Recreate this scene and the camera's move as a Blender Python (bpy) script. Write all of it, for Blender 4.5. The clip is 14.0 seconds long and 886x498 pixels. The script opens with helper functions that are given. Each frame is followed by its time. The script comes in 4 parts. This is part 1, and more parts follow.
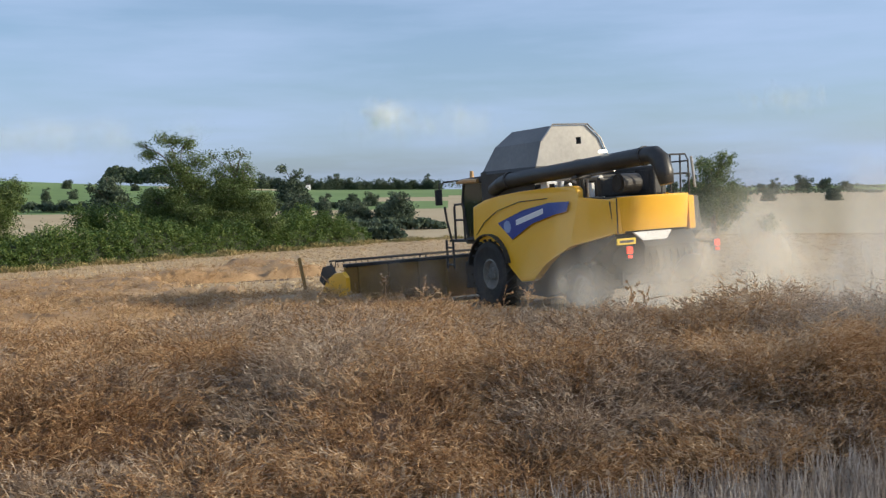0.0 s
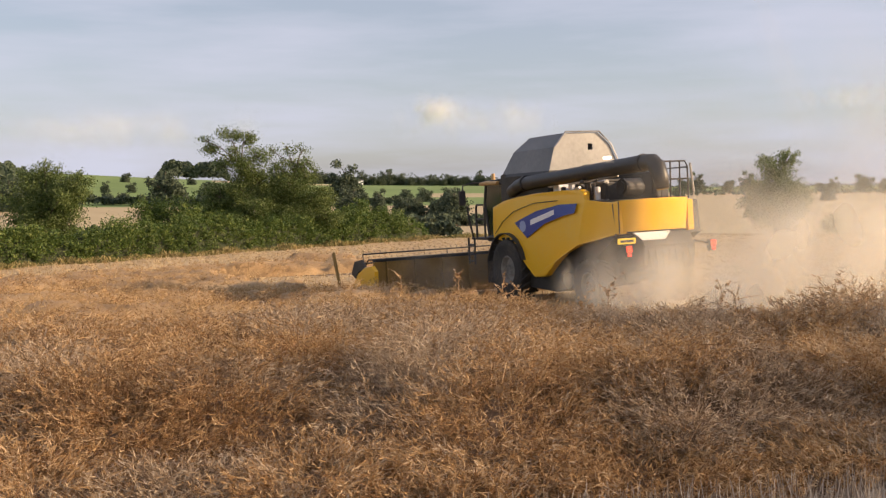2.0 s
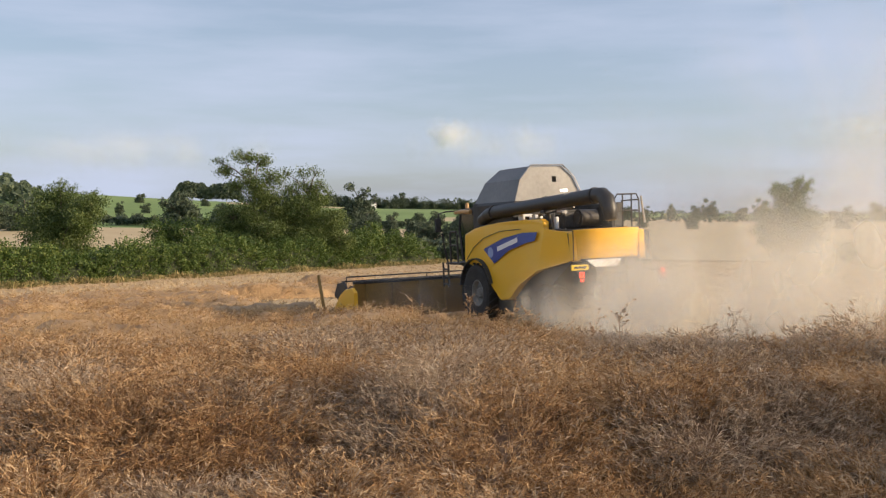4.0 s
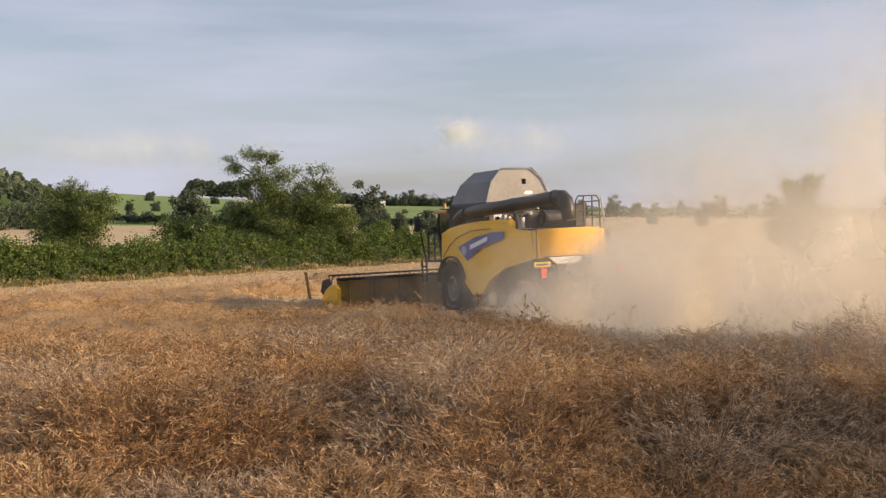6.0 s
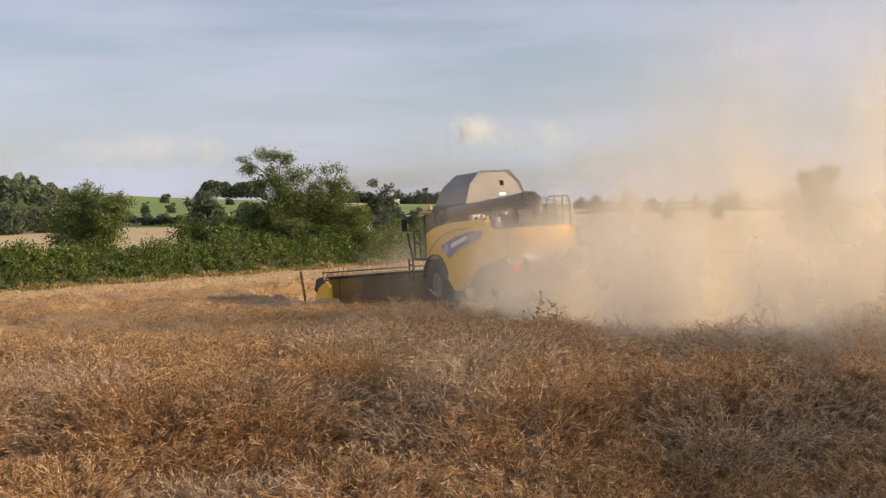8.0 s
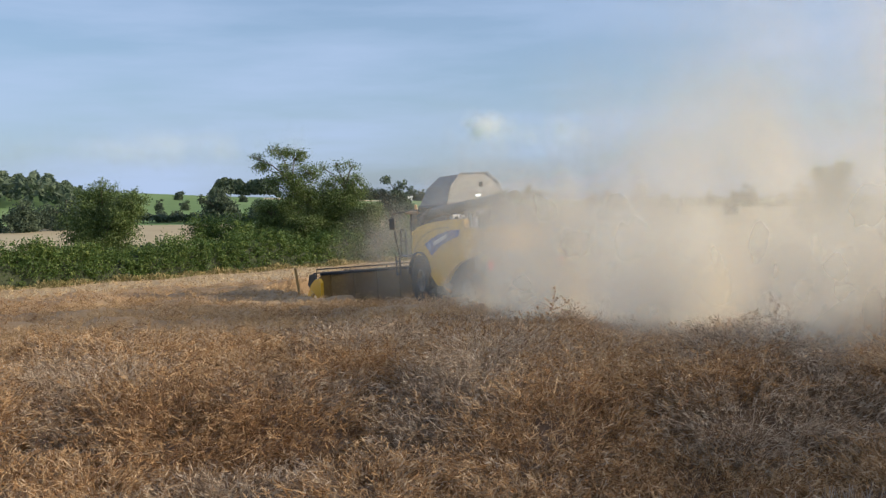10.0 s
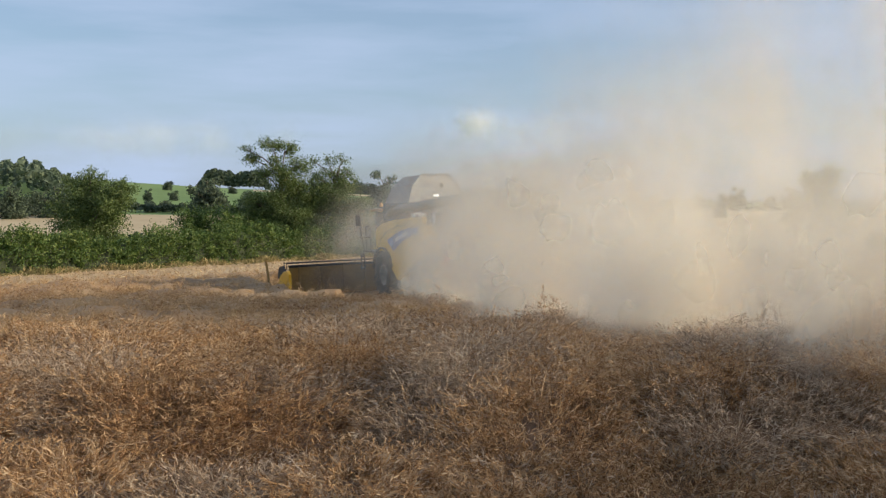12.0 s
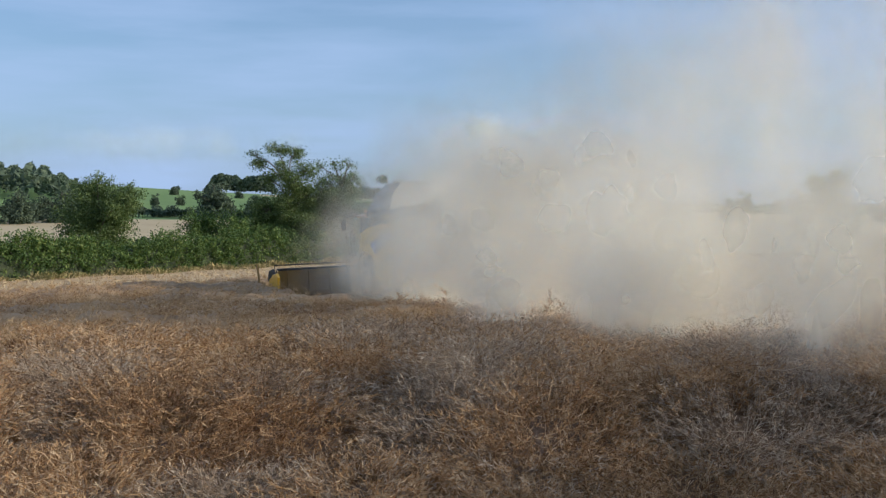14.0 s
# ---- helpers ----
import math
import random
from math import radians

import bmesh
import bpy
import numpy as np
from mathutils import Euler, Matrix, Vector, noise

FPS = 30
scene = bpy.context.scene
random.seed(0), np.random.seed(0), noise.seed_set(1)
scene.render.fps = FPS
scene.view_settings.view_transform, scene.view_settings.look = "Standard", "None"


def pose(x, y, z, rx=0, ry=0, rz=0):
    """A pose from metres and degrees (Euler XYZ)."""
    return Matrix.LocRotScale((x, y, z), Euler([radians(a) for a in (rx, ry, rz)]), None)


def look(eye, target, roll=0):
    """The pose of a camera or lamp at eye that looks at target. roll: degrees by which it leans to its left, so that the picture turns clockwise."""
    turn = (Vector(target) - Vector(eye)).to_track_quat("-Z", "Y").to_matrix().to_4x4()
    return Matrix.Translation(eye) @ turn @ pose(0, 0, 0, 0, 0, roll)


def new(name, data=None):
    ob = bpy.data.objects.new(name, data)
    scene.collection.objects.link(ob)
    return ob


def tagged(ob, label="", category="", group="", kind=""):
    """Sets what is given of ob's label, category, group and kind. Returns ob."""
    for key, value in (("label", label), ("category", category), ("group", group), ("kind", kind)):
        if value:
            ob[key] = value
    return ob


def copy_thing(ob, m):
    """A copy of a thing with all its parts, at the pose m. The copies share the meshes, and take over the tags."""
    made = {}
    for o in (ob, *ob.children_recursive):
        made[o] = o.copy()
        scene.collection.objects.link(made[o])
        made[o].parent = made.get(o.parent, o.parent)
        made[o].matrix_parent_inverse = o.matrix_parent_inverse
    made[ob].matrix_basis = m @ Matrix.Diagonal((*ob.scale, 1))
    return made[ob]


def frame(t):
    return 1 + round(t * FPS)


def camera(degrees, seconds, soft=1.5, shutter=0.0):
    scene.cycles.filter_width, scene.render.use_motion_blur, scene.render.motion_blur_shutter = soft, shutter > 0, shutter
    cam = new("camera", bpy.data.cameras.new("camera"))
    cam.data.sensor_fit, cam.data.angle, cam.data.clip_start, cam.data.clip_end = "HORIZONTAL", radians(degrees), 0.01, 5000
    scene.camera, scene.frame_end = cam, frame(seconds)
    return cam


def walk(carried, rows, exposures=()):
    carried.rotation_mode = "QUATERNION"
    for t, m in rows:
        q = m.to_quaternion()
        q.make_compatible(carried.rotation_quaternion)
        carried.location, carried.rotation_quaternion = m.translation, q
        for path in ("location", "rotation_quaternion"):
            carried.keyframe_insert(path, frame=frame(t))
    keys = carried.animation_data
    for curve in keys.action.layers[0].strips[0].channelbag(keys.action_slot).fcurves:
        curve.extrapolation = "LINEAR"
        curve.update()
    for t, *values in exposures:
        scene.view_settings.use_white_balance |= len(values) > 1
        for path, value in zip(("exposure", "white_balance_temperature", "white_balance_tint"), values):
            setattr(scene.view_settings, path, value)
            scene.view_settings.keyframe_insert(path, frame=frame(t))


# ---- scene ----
EYE = 2.2                      # eye height above the ground at the camera's feet
cam = camera(47.08, 14.0, soft=1.3, shutter=0.2)
# seconds, x, y, pitch, roll, yaw
PATH = [
    (0, 0.547, -0.094, -3.180, -1.226, -3.049), (0.5, 0.307, -0.004, -2.729, -1.597, -1.195),
    (1, 0.124, 0.034, -3.796, -0.911, -0.889), (1.5, 0.045, -0.010, -4.148, -0.933, -1.159),
    (2, -0.005, 0.007, -3.343, -0.730, -0.188), (2.5, -0.009, 0.003, -2.931, 0.236, -0.193),
    (3, 0, 0, -2.640, 0, 0), (3.5, 0, 0.015, -2.471, -0.495, 0.117),
    (4, 0.003, 0, -1.990, -0.096, 0.491), (4.2, 0.010, 0, -2.064, -0.121, 0.820),
    (5.3, 0.005, 0.01, -2.15, -0.25, 1.0),
    (6.5, -0.005, 0.016, -2.145, -0.306, 1.066), (7, 0, 0.025, -2.032, -0.780, 1.446),
    (7.5, 0.004, 0.027, -2.401, -1.381, 1.077), (8, -0.001, 0.030, -2.279, -1.141, 1.852),
    (8.2, -0.004, 0.012, -2.606, -0.716, 1.825), (9.3, -0.01, -0.03, -2.5, -1.0, 2.3),
    (10.3, -0.012, -0.061, -2.451, -1.369, 2.617), (10.5, 0.0, -0.066, -3.176, -1.062, 1.151),
    (11, -0.014, -0.062, -3.583, -0.255, 0.434), (11.5, -0.032, -0.050, -2.778, 0.368, 1.586),
    (12, -0.032, -0.032, -2.665, 0.042, 1.944), (12.5, -0.031, -0.028, -2.135, -0.376, 1.977),
    (13, -0.028, -0.032, -1.992, -0.393, 2.387), (13.5, -0.027, -0.032, -2.517, -0.478, 2.036),
    (14, -0.037, -0.036, -2.418, -0.048, 2.305)]
walk(cam, [(t, pose(x, y, EYE, 90 + p, 0, w) @ pose(0, 0, 0, 0, 0, r)) for t, x, y, p, r, w in PATH],
     exposures=[(0, 0.16, 5550, 5), (0.8, 0.18, 5550, 5), (1.5, 0.34, 6750, 15), (3, 0.40, 7400, 18), (4.2, 0.31, 6450, 11), (6.5, 0.28, 7200, 17),
                (8.2, 0.28, 7100, 15), (10.3, 0.16, 5450, 5), (11, 0.16, 5250, 4), (11.7, 0.21, 5950, 6), (12.4, 0.16, 5800, 6), (13.2, 0.08, 5150, 3), (14, 0.06, 5250, 4)])

# ---- light ----
SUN_AZ, SUN_EL = 97.0, 19.0   # bearing from +y towards +x, and height, degrees
sun_dir = Vector((math.sin(radians(SUN_AZ)) * math.cos(radians(SUN_EL)),
                  math.cos(radians(SUN_AZ)) * math.cos(radians(SUN_EL)), math.sin(radians(SUN_EL))))
lamp = bpy.data.lights.new("sun", "SUN")
lamp.energy, lamp.angle, lamp.color = 5.0, radians(0.6), (1.0, 0.78, 0.52)
sun = new("sun", lamp)
sun.matrix_world = look(sun_dir * 100, (0, 0, 0))

world = bpy.data.worlds.new("sky")
world.use_nodes = True
scene.world = world
W = world.node_tree
W.nodes.clear()


def wnode(kind, **props):
    n = W.nodes.new(kind)
    for k, v in props.items():
        n.inputs[k].default_value = v
    return n


sky = W.nodes.new("ShaderNodeTexSky")
sky.sky_type, sky.sun_disc = "NISHITA", False
sky.sun_elevation, sky.sun_rotation = radians(SUN_EL), radians(SUN_AZ)
sky.air_density, sky.dust_density, sky.ozone_density = 1.0, 1.5, 2.0
gain = wnode("ShaderNodeVectorMath")
gain.operation = "SCALE"
gain.inputs["Scale"].default_value = 0.11
W.links.new(sky.outputs[0], gain.inputs[0])
coord = W.nodes.new("ShaderNodeTexCoord")
# thin streaky cloud veil, drawn out along the horizon
stretch = wnode("ShaderNodeMapping")
stretch.inputs["Scale"].default_value = (1.2, 1.2, 9.0)
W.links.new(coord.outputs["Generated"], stretch.inputs["Vector"])
veil = wnode("ShaderNodeTexNoise", Scale=2.3, Detail=7.0, Roughness=0.55)
W.links.new(stretch.outputs[0], veil.inputs["Vector"])
amount = wnode("ShaderNodeMapRange")
for k, v in (("From Min", 0.36), ("From Max", 0.72), ("To Min", 0.38), ("To Max", 0.95)):
    amount.inputs[k].default_value = v
W.links.new(veil.outputs["Fac"], amount.inputs["Value"])
blend = W.nodes.new("ShaderNodeMix")
blend.data_type = "RGBA"
blend_in = [s for s in blend.inputs if s.type == "RGBA"]
blend_in[1].default_value = (0.47, 0.53, 0.67, 1)
W.links.new(amount.outputs[0], blend.inputs[0])
W.links.new(gain.outputs[0], blend_in[0])
back = wnode("ShaderNodeBackground", Strength=1.0)
W.links.new([s for s in blend.outputs if s.type == "RGBA"][0], back.inputs["Color"])
out = W.nodes.new("ShaderNodeOutputWorld")
W.links.new(back.outputs[0], out.inputs["Surface"])
scene.cycles.transparent_max_bounces = 160
scene.cycles.max_bounces, scene.cycles.diffuse_bounces = 14, 9

# ---- materials ----


def material(name, colors, rough=0.85, scale=4.0, fine=40.0, bump=0.15, metal=0.0, island=0.0, random_object=0.0,
             translucent=0.0, spread=0.5, coat=0.0):
    """A surface whose colour wanders between colors at two scales, with a fine relief."""
    m = bpy.data.materials.new(name)
    m.use_nodes = True
    nt = m.node_tree
    nt.nodes.clear()
    N, L = nt.nodes.new, nt.links.new
    output = N("ShaderNodeOutputMaterial")
    bs = N("ShaderNodeBsdfPrincipled")
    bs.inputs["Roughness"].default_value, bs.inputs["Metallic"].default_value = rough, metal
    bs.inputs["Coat Weight"].default_value = coat
    tc = N("ShaderNodeTexCoord")
    big, small = N("ShaderNodeTexNoise"), N("ShaderNodeTexNoise")
    for n, sc in ((big, scale), (small, fine)):
        n.inputs["Scale"].default_value, n.inputs["Detail"].default_value = sc, 5.0
        L(tc.outputs["Object"], n.inputs["Vector"])
    mixv = N("ShaderNodeMath")
    mixv.operation = "MULTIPLY_ADD"
    mixv.inputs[1].default_value, mixv.inputs[2].default_value = 0.4, 0.0
    L(small.outputs["Fac"], mixv.inputs[0])
    add = N("ShaderNodeMath")
    add.operation = "MULTIPLY_ADD"
    add.inputs[1].default_value = 0.6
    L(big.outputs["Fac"], add.inputs[0])
    L(mixv.outputs[0], add.inputs[2])
    last = add
    if island or random_object:
        src = N("ShaderNodeNewGeometry") if island else N("ShaderNodeObjectInfo")
        jit = N("ShaderNodeMath")
        jit.operation = "MULTIPLY_ADD"
        jit.inputs[1].default_value = island or random_object
        L(src.outputs["Random Per Island" if island else "Random"], jit.inputs[0])
        sub = N("ShaderNodeMath")
        sub.operation = "SUBTRACT"
        sub.inputs[1].default_value = 0.5 * (island or random_object)
        L(add.outputs[0], sub.inputs[0])
        L(sub.outputs[0], jit.inputs[2])
        last = jit
    ramp = N("ShaderNodeValToRGB")
    el = ramp.color_ramp.elements
    while len(el) < len(colors):
        el.new(0.5)
    for i, c in enumerate(colors):
        el[i].position = 0.5 - spread / 2 + spread * i / max(1, len(colors) - 1)
        el[i].color = (*c, 1)
    L(last.outputs[0], ramp.inputs["Fac"])
    L(ramp.outputs["Color"], bs.inputs["Base Color"])
    if bump:
        bp = N("ShaderNodeBump")
        bp.inputs["Strength"].default_value = bump
        bp.inputs["Distance"].default_value = 0.02
        L(small.outputs["Fac"], bp.inputs["Height"])
        L(bp.outputs[0], bs.inputs["Normal"])
    if translucent:
        tr = N("ShaderNodeBsdfTranslucent")
        L(ramp.outputs["Color"], tr.inputs["Color"])
        mx = N("ShaderNodeMixShader")
        mx.inputs[0].default_value = translucent
        L(bs.outputs[0], mx.inputs[1])
        L(tr.outputs[0], mx.inputs[2])
        L(mx.outputs[0], output.inputs["Surface"])
    else:
        L(bs.outputs[0], output.inputs["Surface"])
    return m


def dust_material(name, color):
    """Pale chaff specks that pass on as much light as they throw back."""
    m = bpy.data.materials.new(name)
    m.use_nodes = True
    nt = m.node_tree
    nt.nodes.clear()
    N, L = nt.nodes.new, nt.links.new
    output, mix = N("ShaderNodeOutputMaterial"), N("ShaderNodeMixShader")
    df, tl = N("ShaderNodeBsdfDiffuse"), N("ShaderNodeBsdfTranslucent")
    df.inputs["Color"].default_value = tl.inputs["Color"].default_value = (*color, 1)
    mix.inputs[0].default_value = 0.68
    L(df.outputs[0], mix.inputs[1])
    L(tl.outputs[0], mix.inputs[2])
    L(mix.outputs[0], output.inputs["Surface"])
    return m


def haze_material(name, color, peak, grain=0.55):
    """Fine dust in a veil that fades to nothing at its rim and is uneven within."""
    m = dust_material(name, color)
    nt = m.node_tree
    N, L = nt.nodes.new, nt.links.new
    output = next(n for n in nt.nodes if n.type == "OUTPUT_MATERIAL")
    body = output.inputs["Surface"].links[0].from_socket
    uv, grad, ease, nz, mul, clear, fade = (N("ShaderNodeUVMap"), N("ShaderNodeTexGradient"), N("ShaderNodeMapRange"), N("ShaderNodeTexNoise"), N("ShaderNodeMath"),
                                            N("ShaderNodeBsdfTransparent"), N("ShaderNodeMixShader"))
    uv.uv_map, grad.gradient_type, ease.interpolation_type, mul.operation = "veil", "SPHERICAL", "SMOOTHSTEP", "MULTIPLY"
    ease.inputs["To Max"].default_value = peak
    tc, uneven = N("ShaderNodeTexCoord"), N("ShaderNodeMapRange")
    nz.inputs["Scale"].default_value, nz.inputs["Detail"].default_value = grain, 3.0
    uneven.interpolation_type = "SMOOTHSTEP"
    for key, value in (("From Min", 0.28), ("From Max", 0.72), ("To Min", 0.12), ("To Max", 1.0)):
        uneven.inputs[key].default_value = value
    L(tc.outputs["Object"], nz.inputs["Vector"])
    L(nz.outputs["Fac"], uneven.inputs["Value"])
    L(uv.outputs[0], grad.inputs["Vector"])
    L(grad.outputs["Fac"], ease.inputs["Value"])
    L(ease.outputs[0], mul.inputs[0])
    L(uneven.outputs[0], mul.inputs[1])
    L(mul.outputs[0], fade.inputs[0])
    L(clear.outputs[0], fade.inputs[1])
    L(body, fade.inputs[2])
    L(fade.outputs[0], output.inputs["Surface"])
    return m


def glass_material(name):
    m = bpy.data.materials.new(name)
    m.use_nodes = True
    bs = m.node_tree.nodes["Principled BSDF"]
    bs.inputs["Base Color"].default_value = (0.05, 0.07, 0.07, 1)
    bs.inputs["Roughness"].default_value = 0.05
    bs.inputs["Transmission Weight"].default_value = 0.7
    return m


def glow_material(name, color, strength):
    m = bpy.data.materials.new(name)
    m.use_nodes = True
    bs = m.node_tree.nodes["Principled BSDF"]
    bs.inputs["Base Color"].default_value = (*color, 1)
    bs.inputs["Roughness"].default_value = 0.25
    bs.inputs["Emission Color"].default_value = (*color, 1)
    bs.inputs["Emission Strength"].default_value = strength
    return m


SOIL = material("crop_floor", [(0.05, 0.032, 0.02), (0.13, 0.085, 0.05), (0.2, 0.14, 0.085)], scale=0.8, fine=18, bump=0.6)
CANOPY_PALE = material("lodged_crop_mass", [(0.16, 0.095, 0.045), (0.34, 0.22, 0.11), (0.50, 0.35, 0.19)], scale=0.5, fine=14, bump=1.0)
HEDGE_CORE = material("hedge_shade_core", [(0.02, 0.028, 0.010), (0.035, 0.045, 0.018), (0.05, 0.06, 0.025)], scale=1.0, fine=9, bump=1.0)
# sheet below the plants: shade in the gaps is put into this dark brown
CANOPY_SHADE = material("crop_gap_shade", [(0.05, 0.03, 0.018), (0.16, 0.095, 0.05), (0.26, 0.17, 0.1)], scale=1.1, fine=26, bump=1.0)
CROP = material("ripe_crop", [(0.16, 0.08, 0.033), (0.35, 0.20, 0.085), (0.52, 0.34, 0.17), (0.66, 0.50, 0.32)], scale=0.5, fine=6,
                bump=0, island=0.5, translucent=0.35, spread=0.55)
CROP_FADED = material("faded_crop", [(0.15, 0.095, 0.055), (0.29, 0.20, 0.125), (0.46, 0.35, 0.235), (0.62, 0.51, 0.38)], scale=0.5, fine=6,
                      bump=0, island=0.55, translucent=0.35, spread=0.6)
GREY_STRAW = material("grey_stubble", [(0.22, 0.17, 0.13), (0.42, 0.35, 0.28), (0.60, 0.53, 0.45)], scale=0.8, fine=6, bump=0, island=0.6, translucent=0.2)
CROP_PALE = material("lodged_crop", [(0.23, 0.13, 0.055), (0.40, 0.25, 0.115), (0.55, 0.375, 0.19), (0.64, 0.47, 0.26)], scale=0.25, fine=4,
                     bump=0, island=0.35, translucent=0.25, spread=0.6)
STUBBLE = material("cut_stubble", [(0.27, 0.18, 0.09), (0.414, 0.297, 0.162), (0.522, 0.405, 0.243)], scale=0.25, fine=9, bump=0.6)
STRAW = material("straw", [(0.334, 0.22, 0.106), (0.51, 0.378, 0.211), (0.616, 0.493, 0.308)], scale=0.4, fine=5, bump=0, island=0.6,
                 translucent=0.2)
GREEN = material("far_pasture", [(0.085, 0.145, 0.03), (0.145, 0.221, 0.047), (0.204, 0.272, 0.076)], scale=0.012, fine=0.12, bump=0.2)
TAN = material("far_stubble", [(0.323, 0.238, 0.128), (0.425, 0.332, 0.187), (0.493, 0.399, 0.246)], scale=0.015, fine=0.2, bump=0.2)
VERGE = material("rough_grass", [(0.08, 0.10, 0.03), (0.2, 0.19, 0.07), (0.34, 0.28, 0.13)], scale=0.3, fine=5, bump=0.5)
LEAF = material("hedge_leaf", [(0.035, 0.07, 0.012), (0.085, 0.145, 0.026), (0.19, 0.235, 0.05)], scale=0.35, fine=3, bump=0, island=0.8,
                translucent=0.3, rough=0.6, spread=0.8)
LEAF_TREE = material("tree_leaf", [(0.045, 0.075, 0.016), (0.105, 0.15, 0.035), (0.19, 0.235, 0.07)], scale=0.3, fine=3, bump=0,
                     island=0.8, translucent=0.3, rough=0.6, spread=0.8)
# bluer than the near leaves: distance haze mixed into the leaf colour
LEAF_HAZED = material("hazed_far_leaf", [(0.045, 0.068, 0.045), (0.08, 0.11, 0.065), (0.13, 0.16, 0.095)], scale=0.05, fine=0.6, bump=0,
                    island=0.6, random_object=0.0, translucent=0.2)
GRASS = material("verge_blades", [(0.07, 0.10, 0.025), (0.20, 0.18, 0.06), (0.36, 0.28, 0.12), (0.45, 0.36, 0.18)], scale=0.35, fine=3, bump=0, island=0.5,
                 translucent=0.25, spread=0.7)
BARK = material("bark", [(0.06, 0.045, 0.03), (0.13, 0.10, 0.075), (0.2, 0.17, 0.13)], scale=2, fine=25, bump=0.7)
YELLOW = material("yellow_paint", [(0.80, 0.42, 0.014), (0.86, 0.47, 0.018), (0.82, 0.48, 0.06)], rough=0.28, scale=0.7, fine=14,
                  bump=0.02, coat=0.3, spread=0.4)
# dusty paint, darkened further to carry the shadow on the header back
DUSTY_SHADED_YELLOW = material("dusty_shaded_yellow_paint", [(0.19, 0.11, 0.03), (0.27, 0.155, 0.03), (0.23, 0.15, 0.06)], rough=0.6, scale=1.2, fine=16,
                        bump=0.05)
DARK = material("dark_frame", [(0.018, 0.017, 0.016), (0.035, 0.032, 0.029), (0.07, 0.06, 0.05)], rough=0.6, scale=1.5, fine=12, bump=0.1)
AUGER = material("auger_paint", [(0.018, 0.016, 0.014), (0.028, 0.025, 0.022), (0.05, 0.043, 0.036)], rough=0.45, scale=1.5, fine=12, bump=0.05)
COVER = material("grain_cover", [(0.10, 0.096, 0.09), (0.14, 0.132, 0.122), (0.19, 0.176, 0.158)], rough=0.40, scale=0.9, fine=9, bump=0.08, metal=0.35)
# same metal as the side covers, lightened for sun glare on the rear
COVER_GLARE = material("glare_cover_metal", [(0.24, 0.23, 0.21), (0.32, 0.305, 0.28), (0.40, 0.375, 0.34)], rough=0.34, scale=1.4, fine=9, bump=0.1, metal=0.5)
STEEL = material("bare_steel", [(0.30, 0.29, 0.28), (0.45, 0.43, 0.40), (0.55, 0.53, 0.5)], rough=0.4, scale=2, fine=20, bump=0.05, metal=0.7)
PALE = material("pale_metal", [(0.30, 0.28, 0.25), (0.42, 0.40, 0.36), (0.5, 0.48, 0.44)], rough=0.5, scale=2, fine=20, bump=0.05)
# dust on the rims, with the shade round the wheels darkened in
DUSTY_SHADED_RIM = material("dusty_shaded_rim", [(0.13, 0.12, 0.10), (0.24, 0.225, 0.20), (0.36, 0.34, 0.30)], rough=0.6, scale=2, fine=16, bump=0.08)
RUBBER = material("tyre_rubber", [(0.02, 0.018, 0.016), (0.035, 0.031, 0.027), (0.09, 0.075, 0.055)], rough=0.85, scale=2, fine=14, bump=0.2)
BLUE = material("blue_decal", [(0.012, 0.03, 0.20), (0.018, 0.045, 0.27), (0.03, 0.06, 0.29)], rough=0.35, scale=1, fine=12, bump=0)
WHITE = material("white_paint", [(0.66, 0.66, 0.66), (0.75, 0.75, 0.75), (0.8, 0.8, 0.79)], rough=0.45, scale=1, fine=12, bump=0.02)
PLATE = material("plate_yellow", [(0.7, 0.5, 0.02), (0.78, 0.56, 0.03)], rough=0.4, scale=2, fine=12, bump=0)
ORANGE = material("orange_paint", [(0.48, 0.28, 0.10), (0.55, 0.33, 0.13)], rough=0.45, scale=2, fine=12, bump=0.03)
GLASS = glass_material("cab_glass")
RED_LAMP = glow_material("red_lamp", (0.9, 0.05, 0.02), 1.2)
WHITE_LAMP = glow_material("white_lamp", (1.0, 0.95, 0.85), 1.5)
DUST_HAZE = haze_material("dust_haze", (0.93, 0.885, 0.775), 0.37)
DUST_THIN = haze_material("thin_dust_haze", (0.93, 0.885, 0.775), 0.13, 0.3)
DUST_GREY = haze_material("grey_dust_haze", (0.55, 0.49, 0.42), 0.22)
CLOUD = haze_material("cloud", (0.97, 0.97, 0.97), 0.24, 0.018)
CLOUD_WISP = haze_material("cloud_wisp", (0.97, 0.97, 0.97), 0.10, 0.012)

# ---- mesh helpers ----


def smooth_step(a, b, v):
    u = np.clip((v - a) / (b - a), 0, 1)
    return u * u * (3 - 2 * u)


def ground_z(x, y):
    """Height of the field and the country beyond it."""
    x, y = np.asarray(x, float), np.asarray(y, float)
    lin = -0.04 * y + 0.03 * np.clip(x, -6, 8)
    k = 0.22
    near = -1.95 + k * np.logaddexp(0, (lin + 1.95) / k)
    near = np.minimum(near, 1.0)
    d = np.hypot(x, y)
    az = np.where(y > 1, x / np.maximum(y, 1), np.sign(x) * 1.0)
    top = np.interp(az, [-0.6, -0.42, -0.27, -0.07, 0.1, 0.3, 1], [20, 18, 12.2, 6.2, 4, 1.2, 1.0])
    rise = smooth_step(130, 760, d) * (top + 1.95) - 1.4 * smooth_step(85, 125, d) * (1 - smooth_step(140, 240, d))
    rise = rise - smooth_step(900, 2600, d) * (top + 4)
    return near + rise


def gz(x, y):
    return float(ground_z(x, y))


